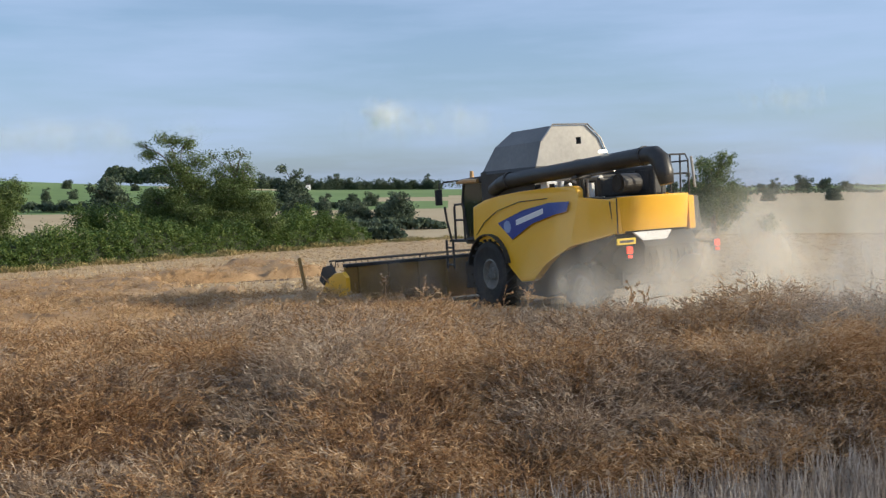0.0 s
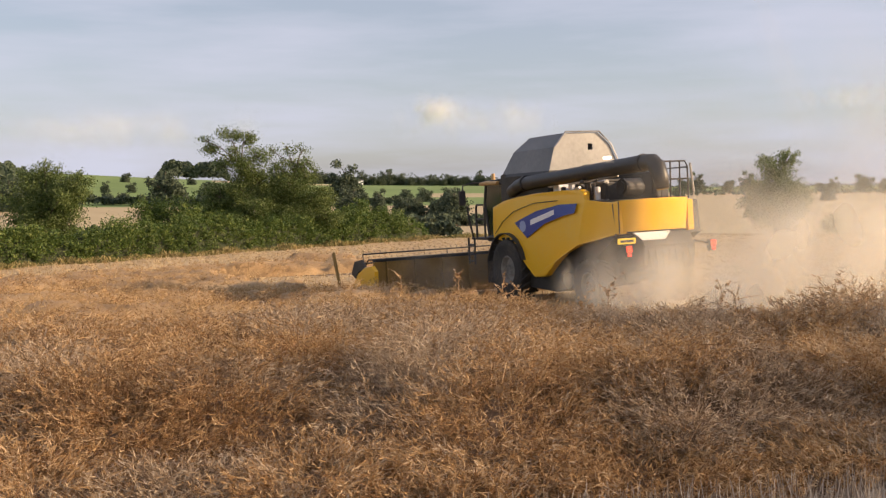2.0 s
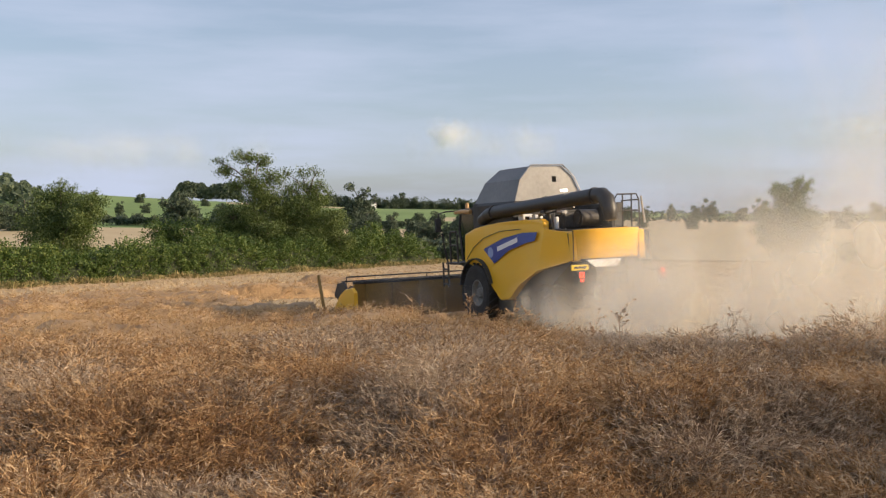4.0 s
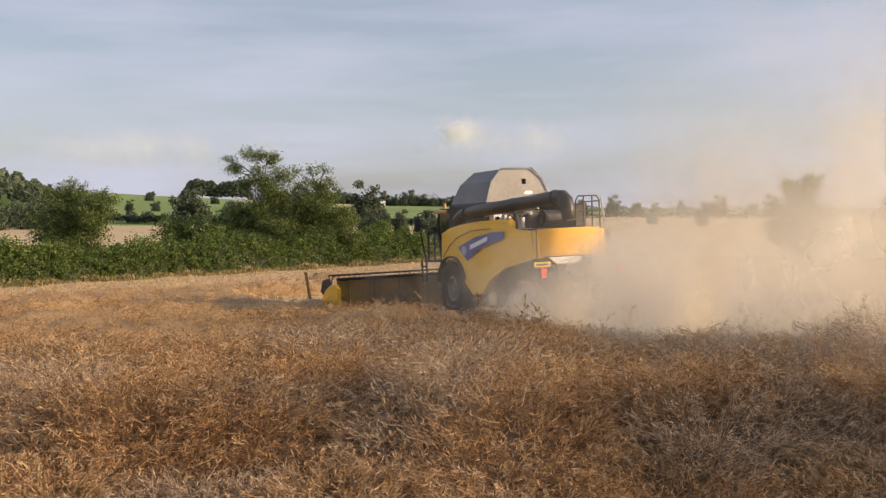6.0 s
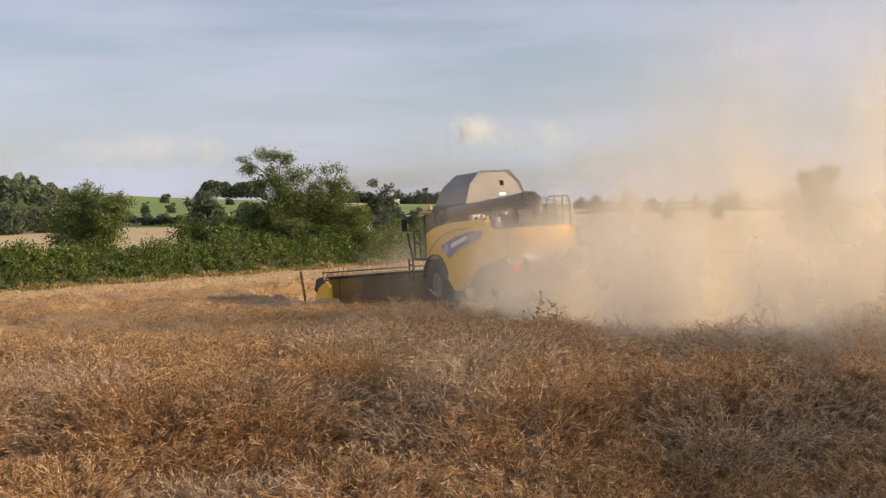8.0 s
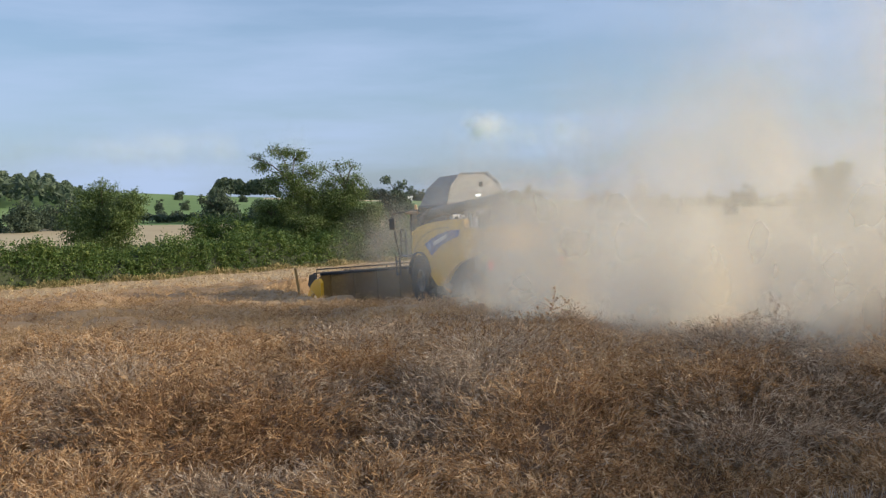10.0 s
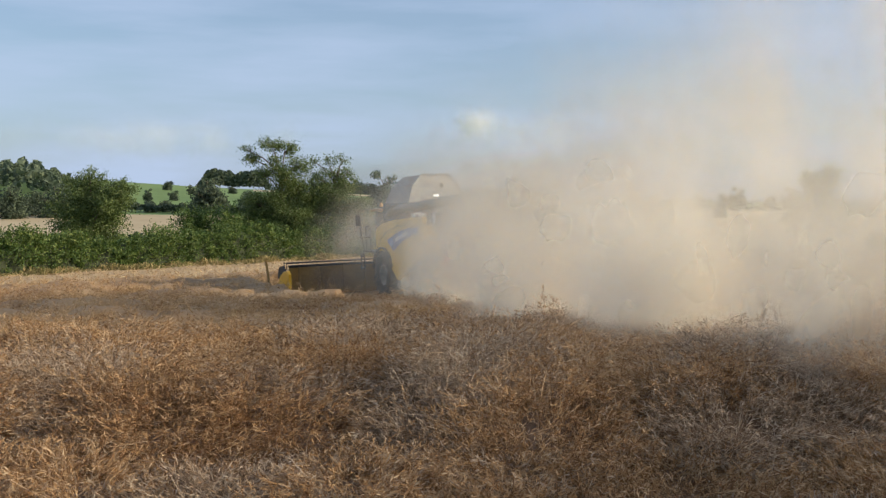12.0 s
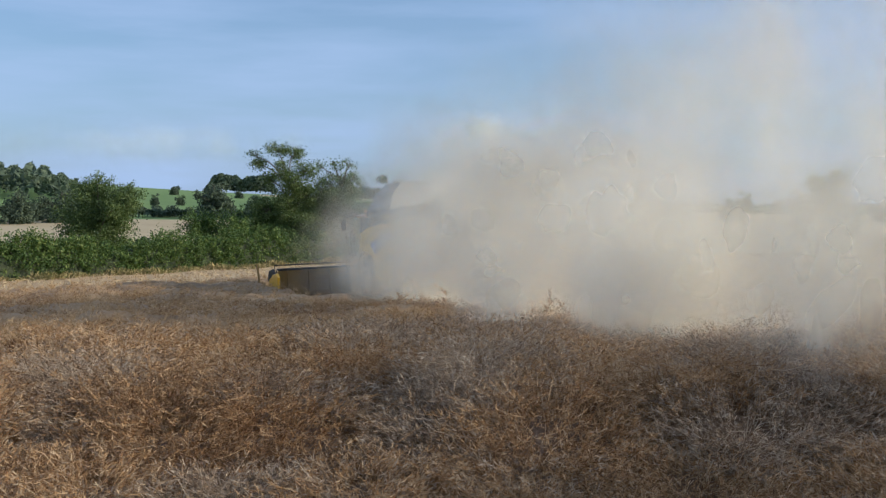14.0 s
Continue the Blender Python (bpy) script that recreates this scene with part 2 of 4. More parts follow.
def mesh_from(name, verts, faces, mat, smooth=False):
    me = bpy.data.meshes.new(name)
    me.from_pydata(np.asarray(verts).tolist(), [], np.asarray(faces).tolist() if isinstance(faces, np.ndarray) else faces)
    for m in mat if isinstance(mat, (list, tuple)) else [mat]:
        me.materials.append(m)
    if smooth:
        me.polygons.foreach_set("use_smooth", [True] * len(me.polygons))
    me.update()
    return me


def ribbons(a, b, width, rng, bend=0.0):
    """Thin two-sided blades from points a to points b, each bent in the middle: verts and quads."""
    n = len(a)
    axis = b - a
    side = np.cross(axis, rng.normal(size=(n, 3)))
    side /= np.linalg.norm(side, axis=1, keepdims=True) + 1e-9
    w = np.broadcast_to(np.asarray(width, float).reshape(-1, 1), (n, 1)) * 0.5
    mid = (a + b) / 2 + rng.normal(size=(n, 3)) * bend * np.linalg.norm(axis, axis=1, keepdims=True)
    v = np.stack([a - side * w, a + side * w, mid + side * w, mid - side * w, b + side * w * 0.3, b - side * w * 0.3], 1).reshape(-1, 3)
    base = np.arange(n)[:, None] * 6
    f = np.concatenate([base + [0, 1, 2, 3], base + [3, 2, 4, 5]], 0)
    return v, f


def slips(a, b, width, rng):
    """Flat narrow pods from points a to points b: verts and quads."""
    side = np.cross(b - a, rng.normal(size=a.shape))
    side *= width * 0.5 / (np.linalg.norm(side, axis=1, keepdims=True) + 1e-9)
    mid = a + (b - a) * 0.45
    v = np.stack([a, mid + side, b, mid - side], 1).reshape(-1, 3)
    return v, np.arange(len(a))[:, None] * 4 + np.arange(4)


def leaves(centres, size, rng):
    """Leaf-shaped quads of random turn at the centres."""
    n = len(centres)
    u = rng.normal(size=(n, 3))
    u /= np.linalg.norm(u, axis=1, keepdims=True)
    w = np.cross(u, rng.normal(size=(n, 3)))
    w /= np.linalg.norm(w, axis=1, keepdims=True)
    s = (size * rng.uniform(0.6, 1.3, n))[:, None]
    v = np.stack([centres - u * s * 0.6, centres + w * s * 0.33, centres + u * s * 0.6, centres - w * s * 0.33], 1).reshape(-1, 3)
    return v, np.arange(n)[:, None] * 4 + np.arange(4)


def joined(parts):
    vs, fs, k = [], [], 0
    for v, f in parts:
        vs.append(v)
        fs.append(f + k)
        k += len(v)
    return np.concatenate(vs), np.concatenate(fs)


def stuff(name, verts, faces, mat, label, category):
    return tagged(new(name, mesh_from(name, verts, faces, mat)), label, category, kind="stuff")


def part(name, bm, mat, parent, label="", smooth=False):
    me = bpy.data.meshes.new(name)
    bmesh.ops.recalc_face_normals(bm, faces=bm.faces)
    bm.to_mesh(me)
    bm.free()
    for m in mat if isinstance(mat, (list, tuple)) else [mat]:
        me.materials.append(m)
    if smooth:
        me.polygons.foreach_set("use_smooth", [True] * len(me.polygons))
    ob = new(name, me)
    ob.parent = parent
    return tagged(ob, label)


def box(bm, lo, hi, bevel=0.0):
    c, s = [(a + b) / 2 for a, b in zip(lo, hi)], [abs(b - a) for a, b in zip(lo, hi)]
    r = bmesh.ops.create_cube(bm, size=1, matrix=Matrix.Translation(c) @ Matrix.Diagonal((*s, 1)))
    if bevel:
        edges = list({e for v in r["verts"] for e in v.link_edges})
        bmesh.ops.bevel(bm, geom=edges, offset=bevel, segments=2, affect="EDGES", profile=0.5)
    return bm


def prism(bm, outline, axis, a, b, bevel=0.0, segments=3):
    """A plate of an outline in the two other axes, from a to b along axis (0 x, 1 y, 2 z)."""
    def place(p, h):
        q = list(p)
        q.insert(axis, h)
        return bm.verts.new(q)
    lo, hi = [place(p, a) for p in outline], [place(p, b) for p in outline]
    n = len(outline)
    faces = [bm.faces.new(lo), bm.faces.new(hi)]
    for i in range(n):
        bm.faces.new((lo[i], lo[(i + 1) % n], hi[(i + 1) % n], hi[i]))
    if bevel:
        bmesh.ops.bevel(bm, geom=list(faces[1].edges), offset=bevel, segments=segments, affect="EDGES", profile=0.5)
    return bm


def tube(bm, pts, radius, sides=8, closed_ends=True):
    """A round bar along pts; radius may be one number or one for each point."""
    pts = [Vector(p) for p in pts]
    rad = radius if isinstance(radius, (list, tuple)) else [radius] * len(pts)
    rings, up = [], Vector((0.12, 0.31, 0.94)).normalized()
    for i, p in enumerate(pts):
        d = (pts[min(i + 1, len(pts) - 1)] - pts[max(i - 1, 0)]).normalized()
        u = d.cross(up if abs(d.dot(up)) < 0.95 else Vector((1, 0, 0))).normalized()
        w = d.cross(u)
        rings.append([bm.verts.new(p + (u * math.cos(k * math.tau / sides) + w * math.sin(k * math.tau / sides)) * rad[i])
                      for k in range(sides)])
    for a, b in zip(rings, rings[1:]):
        for k in range(sides):
            bm.faces.new((a[k], a[(k + 1) % sides], b[(k + 1) % sides], b[k]))
    if closed_ends:
        bm.faces.new(rings[0])
        bm.faces.new(rings[-1])
    return bm


def lathe(bm, profile, sides=36, closed=True):
    """Turns (radius, y) points round the y axis."""
    rings = [[bm.verts.new((r * math.cos(k * math.tau / sides), y, r * math.sin(k * math.tau / sides))) for k in range(sides)]
             for r, y in profile]
    pairs = list(zip(rings, rings[1:])) + ([(rings[-1], rings[0])] if closed else [])
    for a, b in pairs:
        for k in range(sides):
            bm.faces.new((a[k], a[(k + 1) % sides], b[(k + 1) % sides], b[k]))
    return bm


def empty(name, m, label, category, group=""):
    ob = new(name)
    ob.matrix_basis = m
    return tagged(ob, label, category, group)


# ---- ground ----
P0 = Vector((4.86, 28.67))                       # the machine's front axle at the start, and its way
WAY = Vector((-math.cos(radians(60.9)), math.sin(radians(60.9))))
LEFT = Vector((-WAY.y, WAY.x))
HEDGE_A, HEDGE_B = Vector((-46, 35.3)), Vector((-1.5, 87.6))
HEDGE_DIR = (HEDGE_B - HEDGE_A).normalized()
HEDGE_IN = Vector((HEDGE_DIR.y, -HEDGE_DIR.x))   # from the hedge into the field


def along(x, y):
    return (x - P0.x) * WAY.x + (y - P0.y) * WAY.y


def aside(x, y):
    return (x - P0.x) * LEFT.x + (y - P0.y) * LEFT.y


def from_hedge(x, y):
    return (x - HEDGE_A.x) * HEDGE_IN.x + (y - HEDGE_A.y) * HEDGE_IN.y


def standing(x, y):
    """Where the uncut crop stands: beside the swath, ahead of the header, and clear of the cut headland."""
    wave = 0.25 * np.sin(along(x, y) * 0.9) + 0.15 * np.sin(along(x, y) * 2.3)
    return (y > 7.35 + 0.08 * np.clip(x, -6, 6) + wave) & (from_hedge(x, y) > 16 + wave) & ((aside(x, y) > 5.3 + wave) | ((aside(x, y) > -4.6) & (along(x, y) > 23)))


def build_ground():
    angles = np.concatenate([np.arange(-180, -50, 5.0), np.arange(-50, 50, 0.5), np.arange(50, 180, 5.0)])
    radii = np.concatenate([np.linspace(0.5, 40, 60), np.geomspace(41, 4500, 130)])
    A, R = np.meshgrid(np.radians(angles), radii, indexing="ij")
    X, Y = R * np.sin(A), R * np.cos(A)
    Z = ground_z(X, Y)
    na, nr = A.shape
    v = np.stack([X, Y, Z], -1).reshape(-1, 3)
    i, j = np.meshgrid(np.arange(na), np.arange(nr - 1), indexing="ij")
    i2 = (i + 1) % na
    f = np.stack([i * nr + j, i * nr + j + 1, i2 * nr + j + 1, i2 * nr + j], -1).reshape(-1, 4)
    hub = len(v)
    v = np.concatenate([v, [[0, 0, gz(0, 0)]]])
    me = mesh_from("ground", v, f.tolist() + [[hub, int(k * nr), int(((k + 1) % na) * nr)] for k in range(na)],
                   [SOIL, STUBBLE, TAN, GREEN, VERGE], smooth=True)
    cx = np.array([np.mean(v[q], 0) for q in f])
    x, y = cx[:, 0], cx[:, 1]
    d, az = np.hypot(x, y), np.where(y > 1, x / np.maximum(y, 1), 9)
    fh = from_hedge(x, y)
    beyond = fh < 0.3
    far = 150 + 25 * np.sin(az * 9)
    idx = np.where(standing(x, y), 0, 1)
    idx = np.where(beyond | (d > 95), 4, idx)
    idx = np.where((d > 100) & (d < 235) & (d > far - 60), 2, idx)
    idx = np.where((az > 0.06) & (d > 90) & (d < 420), 2, idx)
    idx = np.where(d >= 235 + np.where(az > 0.06, 185, 0), 3, idx)
    idx = np.where((d > 330) & (d < 390) & (az > -0.02) & (az < 0.06), 2, idx)
    idx = np.where((d > 560) & (d < 640) & (az < -0.1) & (az > -0.22), 2, idx)
    me.polygons.foreach_set("material_index", np.concatenate([idx, np.zeros(na)]).astype(int))
    tagged(new("ground", me), "rolling farmland with brown soil, pale stubble and green pasture", "ground", kind="structure")


build_ground()

# ---- crop ----


def hashed(i, j, k):
    """A fixed number from 0 to 1 for each cell."""
    u = np.sin(i * 127.1 + j * 311.7 + k * 74.7) * 43758.5453
    return u - np.floor(u)


def tussocks(x, y, cell, flat=1.0):
    """Domed bushes on a jittered grid: height 0 to 1, the way outwards from the bush's middle, and the bush's own number."""
    x, y = np.asarray(x, float), np.asarray(y, float) * flat
    i, j = np.floor(x / cell), np.floor(y / cell)
    best, ox, oy, own = np.zeros_like(x), np.zeros_like(x), np.zeros_like(x), np.zeros_like(x)
    for di in (-1, 0, 1):
        for dj in (-1, 0, 1):
            ci, cj = i + di, j + dj
            px, py = (ci + 0.1 + 0.8 * hashed(ci, cj, 1)) * cell, (cj + 0.1 + 0.8 * hashed(ci, cj, 2)) * cell
            size = cell * (0.52 + 0.42 * hashed(ci, cj, 3))
            dx, dy = (x - px) / size, (y - py) / size
            dome = (0.55 + 0.45 * hashed(ci, cj, 4)) * np.sqrt(np.clip(1 - dx * dx - dy * dy, 0, 1))
            on = dome > best
            best, ox, oy, own = np.where(on, dome, best), np.where(on, dx, ox), np.where(on, dy, oy), np.where(on, hashed(ci, cj, 5), own)
    return best, ox, oy, own


def crop_height(x, y):
    """Lodged crop: bushes of an arm's span in long swells, lower and flatter towards the machine."""
    x, y = np.asarray(x, float), np.asarray(y, float)
    small, wide = tussocks(x, y, 1.2)[0], tussocks(x + 40, y + 9, 2.6, 1.5)[0]
    h = 0.22 + 0.66 * small + 0.36 * wide + 0.16 * np.sin(x * 0.63 + y * 0.81) * np.sin(y * 0.75 - x * 0.37)
    h = h + smooth_step(17, 26, y) * (0.75 * tussocks(x + 3, y + 5, 4.6, 2.0)[0] - 0.22)
    swath = np.clip(np.sin(y * 1.05 + 0.9 * np.sin(x * 0.22 + 1.0) + 0.5 * np.sin(x * 0.71)), 0, 1) ** 2 * (0.5 + 0.5 * np.sin(x * 0.37 + y * 0.21))
    h = h + smooth_step(18, 25, y) * 0.38 * swath
    h = h - smooth_step(13, 19, y) * smooth_step(0.5, 6, x) * (0.6 * h - 0.12) - 0.10 * smooth_step(17, 22, y)
    tall = (1.0 - 0.36 * smooth_step(10, 24, y) - 0.10 * smooth_step(26, 45, y)) * (0.3 + 0.7 * smooth_step(7.1, 9.4, y - 0.08 * np.clip(x, -6, 6)))
    return h * tall


def build_canopy():
    xs, ys = np.arange(-42, 26, 0.22), np.arange(1.5, 62, 0.22)
    X, Y = np.meshgrid(xs, ys, indexing="ij")
    rng = np.random.default_rng(3)
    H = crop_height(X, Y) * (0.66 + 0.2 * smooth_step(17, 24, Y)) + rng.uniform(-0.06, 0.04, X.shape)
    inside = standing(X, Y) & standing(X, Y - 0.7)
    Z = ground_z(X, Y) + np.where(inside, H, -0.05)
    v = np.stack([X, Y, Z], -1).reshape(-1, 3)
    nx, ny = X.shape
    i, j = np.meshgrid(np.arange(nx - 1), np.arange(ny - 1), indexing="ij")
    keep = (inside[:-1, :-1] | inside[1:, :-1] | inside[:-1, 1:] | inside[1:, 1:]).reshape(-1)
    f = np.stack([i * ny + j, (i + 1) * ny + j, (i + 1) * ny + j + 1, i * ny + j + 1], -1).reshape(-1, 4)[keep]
    ob = stuff("crop_undersheet", v, f, [CANOPY_SHADE, CANOPY_PALE], "brown sheet under the ripe crop, gap shade in its dark part", "crop")
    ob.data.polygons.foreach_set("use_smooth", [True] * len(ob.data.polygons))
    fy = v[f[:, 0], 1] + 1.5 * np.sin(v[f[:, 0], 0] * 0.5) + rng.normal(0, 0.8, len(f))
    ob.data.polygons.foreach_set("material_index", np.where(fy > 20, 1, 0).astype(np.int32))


def crop_patch(name, region, count, branches, pods, pod, stem, seed, label, mats, lodged=0.0):
    """Ripe plants: a stalk arching outwards from its bush, branches and narrow pods; region is (y0, y1, half width per metre, extra)."""
    rng = np.random.default_rng(seed)
    y0, y1, slope, extra = region
    y = np.sqrt(rng.uniform(y0 ** 2, y1 ** 2, count))
    x = rng.uniform(-1, 1, count) * (slope * y + extra)
    ok = standing(x, y)
    x, y = x[ok], y[ok]
    dome, ox, oy, own = tussocks(x, y, 1.2)
    keep = rng.uniform(0, 1, len(x)) < 0.2 + 1.05 * dome        # gaps between the bushes
    x, y, ox, oy, own = x[keep], y[keep], ox[keep], oy[keep], own[keep]
    swirl = 1.3 * np.sin(x * 0.31 + 0.4 * y) + 0.8 * np.sin(y * 0.5 - x * 0.2)
    for k, mat in enumerate(mats):
        pick = (own + rng.normal(0, 0.07, len(own)) < 0.62) == (k == 0) if len(mats) > 1 else own > -1
        px, py = x[pick], y[pick]
        n = len(px)
        h = crop_height(px, py) * rng.uniform(0.82, 1.14, n)
        g = ground_z(px, py)
        out = np.arctan2(oy[pick], ox[pick]) + rng.normal(0, 0.7, n)
        lean = rng.uniform(0.05, 0.4, n) * (0.4 + np.hypot(ox[pick], oy[pick]))
        lay = lodged * rng.uniform(0.3, 1.0, n)
        top = np.stack([px + np.cos(out) * lean + np.cos(swirl[pick]) * lay, py + np.sin(out) * lean + np.sin(swirl[pick]) * lay * 0.6, g + h], 1)
        foot = np.stack([px, py, g + h * 0.35], 1)
        sets = [ribbons(foot, top, stem * 1.3, rng, 0.07)]
        for b in range(branches):
            s = rng.uniform(0.35, 1.0, (n, 1))
            root = foot + (top - foot) * s
            tip = root + np.stack([np.cos(out) * 0.10 + rng.normal(0, 0.13, n), np.sin(out) * 0.10 + rng.normal(0, 0.13, n), rng.uniform(-0.06, 0.18, n)], 1)
            sets.append(ribbons(root, tip, stem, rng, 0.12))
            for p in range(pods):
                at = root + (tip - root) * rng.uniform(0.25, 1.05, (n, 1))
                dirn = rng.normal(size=(n, 3)) * [0.6, 0.6, 0.45] + np.stack([0.75 * np.cos(out), 0.75 * np.sin(out), 0.45 + 0 * out], 1)
                dirn /= np.linalg.norm(dirn, axis=1, keepdims=True)
                sets.append(slips(at, at + dirn * (pod * rng.uniform(0.7, 1.4, (n, 1))), pod * 0.14, rng))
        v, f = joined(sets)
        stuff(name, v, f, mat, label[k], "crop")


build_canopy()
crop_patch("crop_near", (7.0, 11.5, 0.5, 0.7), 10500, 5, 6, 0.07, 0.006, 5,
           ("ripe golden-brown rape plants with narrow pods", "faded grey-brown rape plants with narrow pods"), (CROP, CROP_FADED))
crop_patch("crop_middle", (11.5, 19, 0.5, 1.2), 16000, 4, 4, 0.095, 0.009, 6,
           ("ripe brown rape plants with dry pods, partly lodged", "faded dry rape plants, partly lodged"), (CROP, CROP_FADED), 0.15)
crop_patch("crop_far", (19, 34, 0.55, 2.5), 19000, 3, 4, 0.105, 0.010, 7,
           ("pale lodged rape lying in swirls beside the cut swath", "brown rape plants standing beside the cut swath"), (CROP_PALE, CROP), 0.4)
crop_patch("crop_farthest", (34, 62, 0.62, 3.0), 15000, 2, 4, 0.15, 0.014, 8, ("pale flattened crop near the headland",), (CROP_PALE,), 0.5)


def build_stubble():
    """Short cut stalks and loose straw on the cut ground."""
    rng = np.random.default_rng(11)
    n = 60000
    y = np.sqrt(rng.uniform(8 ** 2, 100 ** 2, n))
    x = rng.uniform(-0.62, 0.55, n) * y
    ok = ~standing(x, y) & (from_hedge(x, y) > 1.5)
    x, y = x[ok], y[ok]
    n = len(x)
    g = ground_z(x, y)
    # rows of stalks follow the machine's way
    a = np.stack([x, y, g - 0.02], 1)
    tall = rng.uniform(0.06, 0.18, n) * np.where((aside(x, y) > -5) & (along(x, y) > 0), 1.5, 1)
    b = a + np.stack([rng.normal(0, 0.06, n), rng.normal(0, 0.06, n), tall], 1)
    v1, f1 = ribbons(a, b, 0.022, rng, 0.05)
    m = n // 2
    c = np.stack([x[:m], y[:m], g[:m] + 0.05], 1)
    d = c + rng.normal(size=(m, 3)) * [0.25, 0.25, 0.05]
    v2, f2 = ribbons(c, d, 0.03, rng, 0.1)
    v, f = joined([(v1, f1), (v2, f2)])
    stuff("stubble", v, f, STRAW, "short pale cut stalks and loose straw on the field", "stubble")


build_stubble()


def build_near_stubble():
    """Cut grey stalks on the strip at the camera's feet."""
    rng = np.random.default_rng(12)
    n = 18000
    y = rng.uniform(5.0, 8.6, n)
    x = rng.uniform(-1, 1, n) * (0.5 * y + 0.8)
    ok = ~standing(x, y)
    x, y = x[ok], y[ok]
    n = len(x)
    a = np.stack([x, y, ground_z(x, y) - 0.02], 1)
    b = a + np.stack([rng.normal(0, 0.05, n), rng.normal(0, 0.05, n), rng.uniform(0.12, 0.40, n)], 1)
    c = a + [0, 0, 0.1]
    v, f = joined([ribbons(a, b, 0.010, rng, 0.05), ribbons(c, c + rng.normal(size=(n, 3)) * [0.12, 0.12, 0.06], 0.007, rng, 0.1)])
    stuff("near_stubble", v, f, GREY_STRAW, "short grey cut stalks and loose straw", "stubble")


build_near_stubble()

# ---- hedge and trees ----


def hedge_top(s):
    return 2.35 + 0.3 * np.sin(s * 0.31) + 0.22 * np.sin(s * 0.83 + 1) + 0.15 * np.sin(s * 2.1)


def build_hedge():
    rng = np.random.default_rng(21)
    length = (HEDGE_B - HEDGE_A).length
    n = 300000
    # a row of grown-together shrubs, each with its own height, girth and tufts
    m = 120
    mid = (np.arange(m) + rng.uniform(-0.35, 0.35, m)) * length / m
    girth = rng.uniform(0.75, 1.3, m)
    rise = np.clip(hedge_top(mid) * rng.uniform(0.72, 1.12, m) * np.clip((length - mid) / 5 + 0.4, 0, 1), 0.9, 3.2)
    which = rng.choice(m, n, p=girth / girth.sum())
    tuft = rng.normal(size=(m, 70, 3))
    tuft /= np.linalg.norm(tuft, axis=2, keepdims=True)
    d = tuft[which, rng.integers(0, 70, n)] * rng.uniform(0.7, 1.08, (n, 1)) + rng.normal(0, 0.10, (n, 3))
    s = mid[which] + d[:, 0] * girth[which] * 1.25
    across = d[:, 1] * girth[which]
    up = rise[which] * (0.42 + 0.58 * d[:, 2])
    x = HEDGE_A.x + HEDGE_DIR.x * s + HEDGE_IN.x * across
    y = HEDGE_A.y + HEDGE_DIR.y * s + HEDGE_IN.y * across
    c = np.stack([x, y, ground_z(x, y) + np.abs(up)], 1)
    v, f = leaves(c, 0.125, rng)
    stuff("hedge", v, f, LEAF, "overgrown green field hedge of mixed leafy shrubs", "hedge")
    # solid core coloured as inner shade, so that no daylight shows through the foot
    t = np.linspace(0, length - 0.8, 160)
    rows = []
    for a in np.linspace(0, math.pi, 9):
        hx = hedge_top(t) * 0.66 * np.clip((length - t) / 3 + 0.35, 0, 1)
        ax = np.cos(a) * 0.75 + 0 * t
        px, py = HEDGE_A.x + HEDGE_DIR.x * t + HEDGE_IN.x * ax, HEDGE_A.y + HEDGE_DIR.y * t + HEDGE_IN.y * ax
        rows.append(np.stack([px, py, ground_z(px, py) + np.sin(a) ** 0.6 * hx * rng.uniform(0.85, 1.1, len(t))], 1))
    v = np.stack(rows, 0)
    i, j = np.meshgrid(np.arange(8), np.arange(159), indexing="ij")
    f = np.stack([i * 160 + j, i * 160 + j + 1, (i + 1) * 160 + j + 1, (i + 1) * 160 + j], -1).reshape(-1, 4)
    stuff("hedge_shade_core", v.reshape(-1, 3), f, HEDGE_CORE, "solid hedge core, its dark green standing for inner shade", "hedge")
    # dry grass along the hedge foot
    n = 16000
    s = rng.uniform(0, length + 12, n)
    off = rng.uniform(0.9, 2.6, n) + 0.5 * np.sin(s * 0.9)
    x, y = HEDGE_A.x + HEDGE_DIR.x * s + HEDGE_IN.x * off, HEDGE_A.y + HEDGE_DIR.y * s + HEDGE_IN.y * off
    g = ground_z(x, y)
    a = np.stack([x, y, g - 0.02], 1)
    tall = rng.uniform(0.12, 0.5, n) * (0.6 + 0.5 * np.sin(s * 0.7) * np.sin(s * 1.9 + 1))
    b = a + np.stack([rng.normal(0, 0.15, n), rng.normal(0, 0.15, n), np.abs(tall)], 1)
    v, f = ribbons(a, b, 0.07, rng, 0.08)
    stuff("verge_grass", v, f, GRASS, "dry straw-coloured grass along the hedge foot", "grass")


build_hedge()


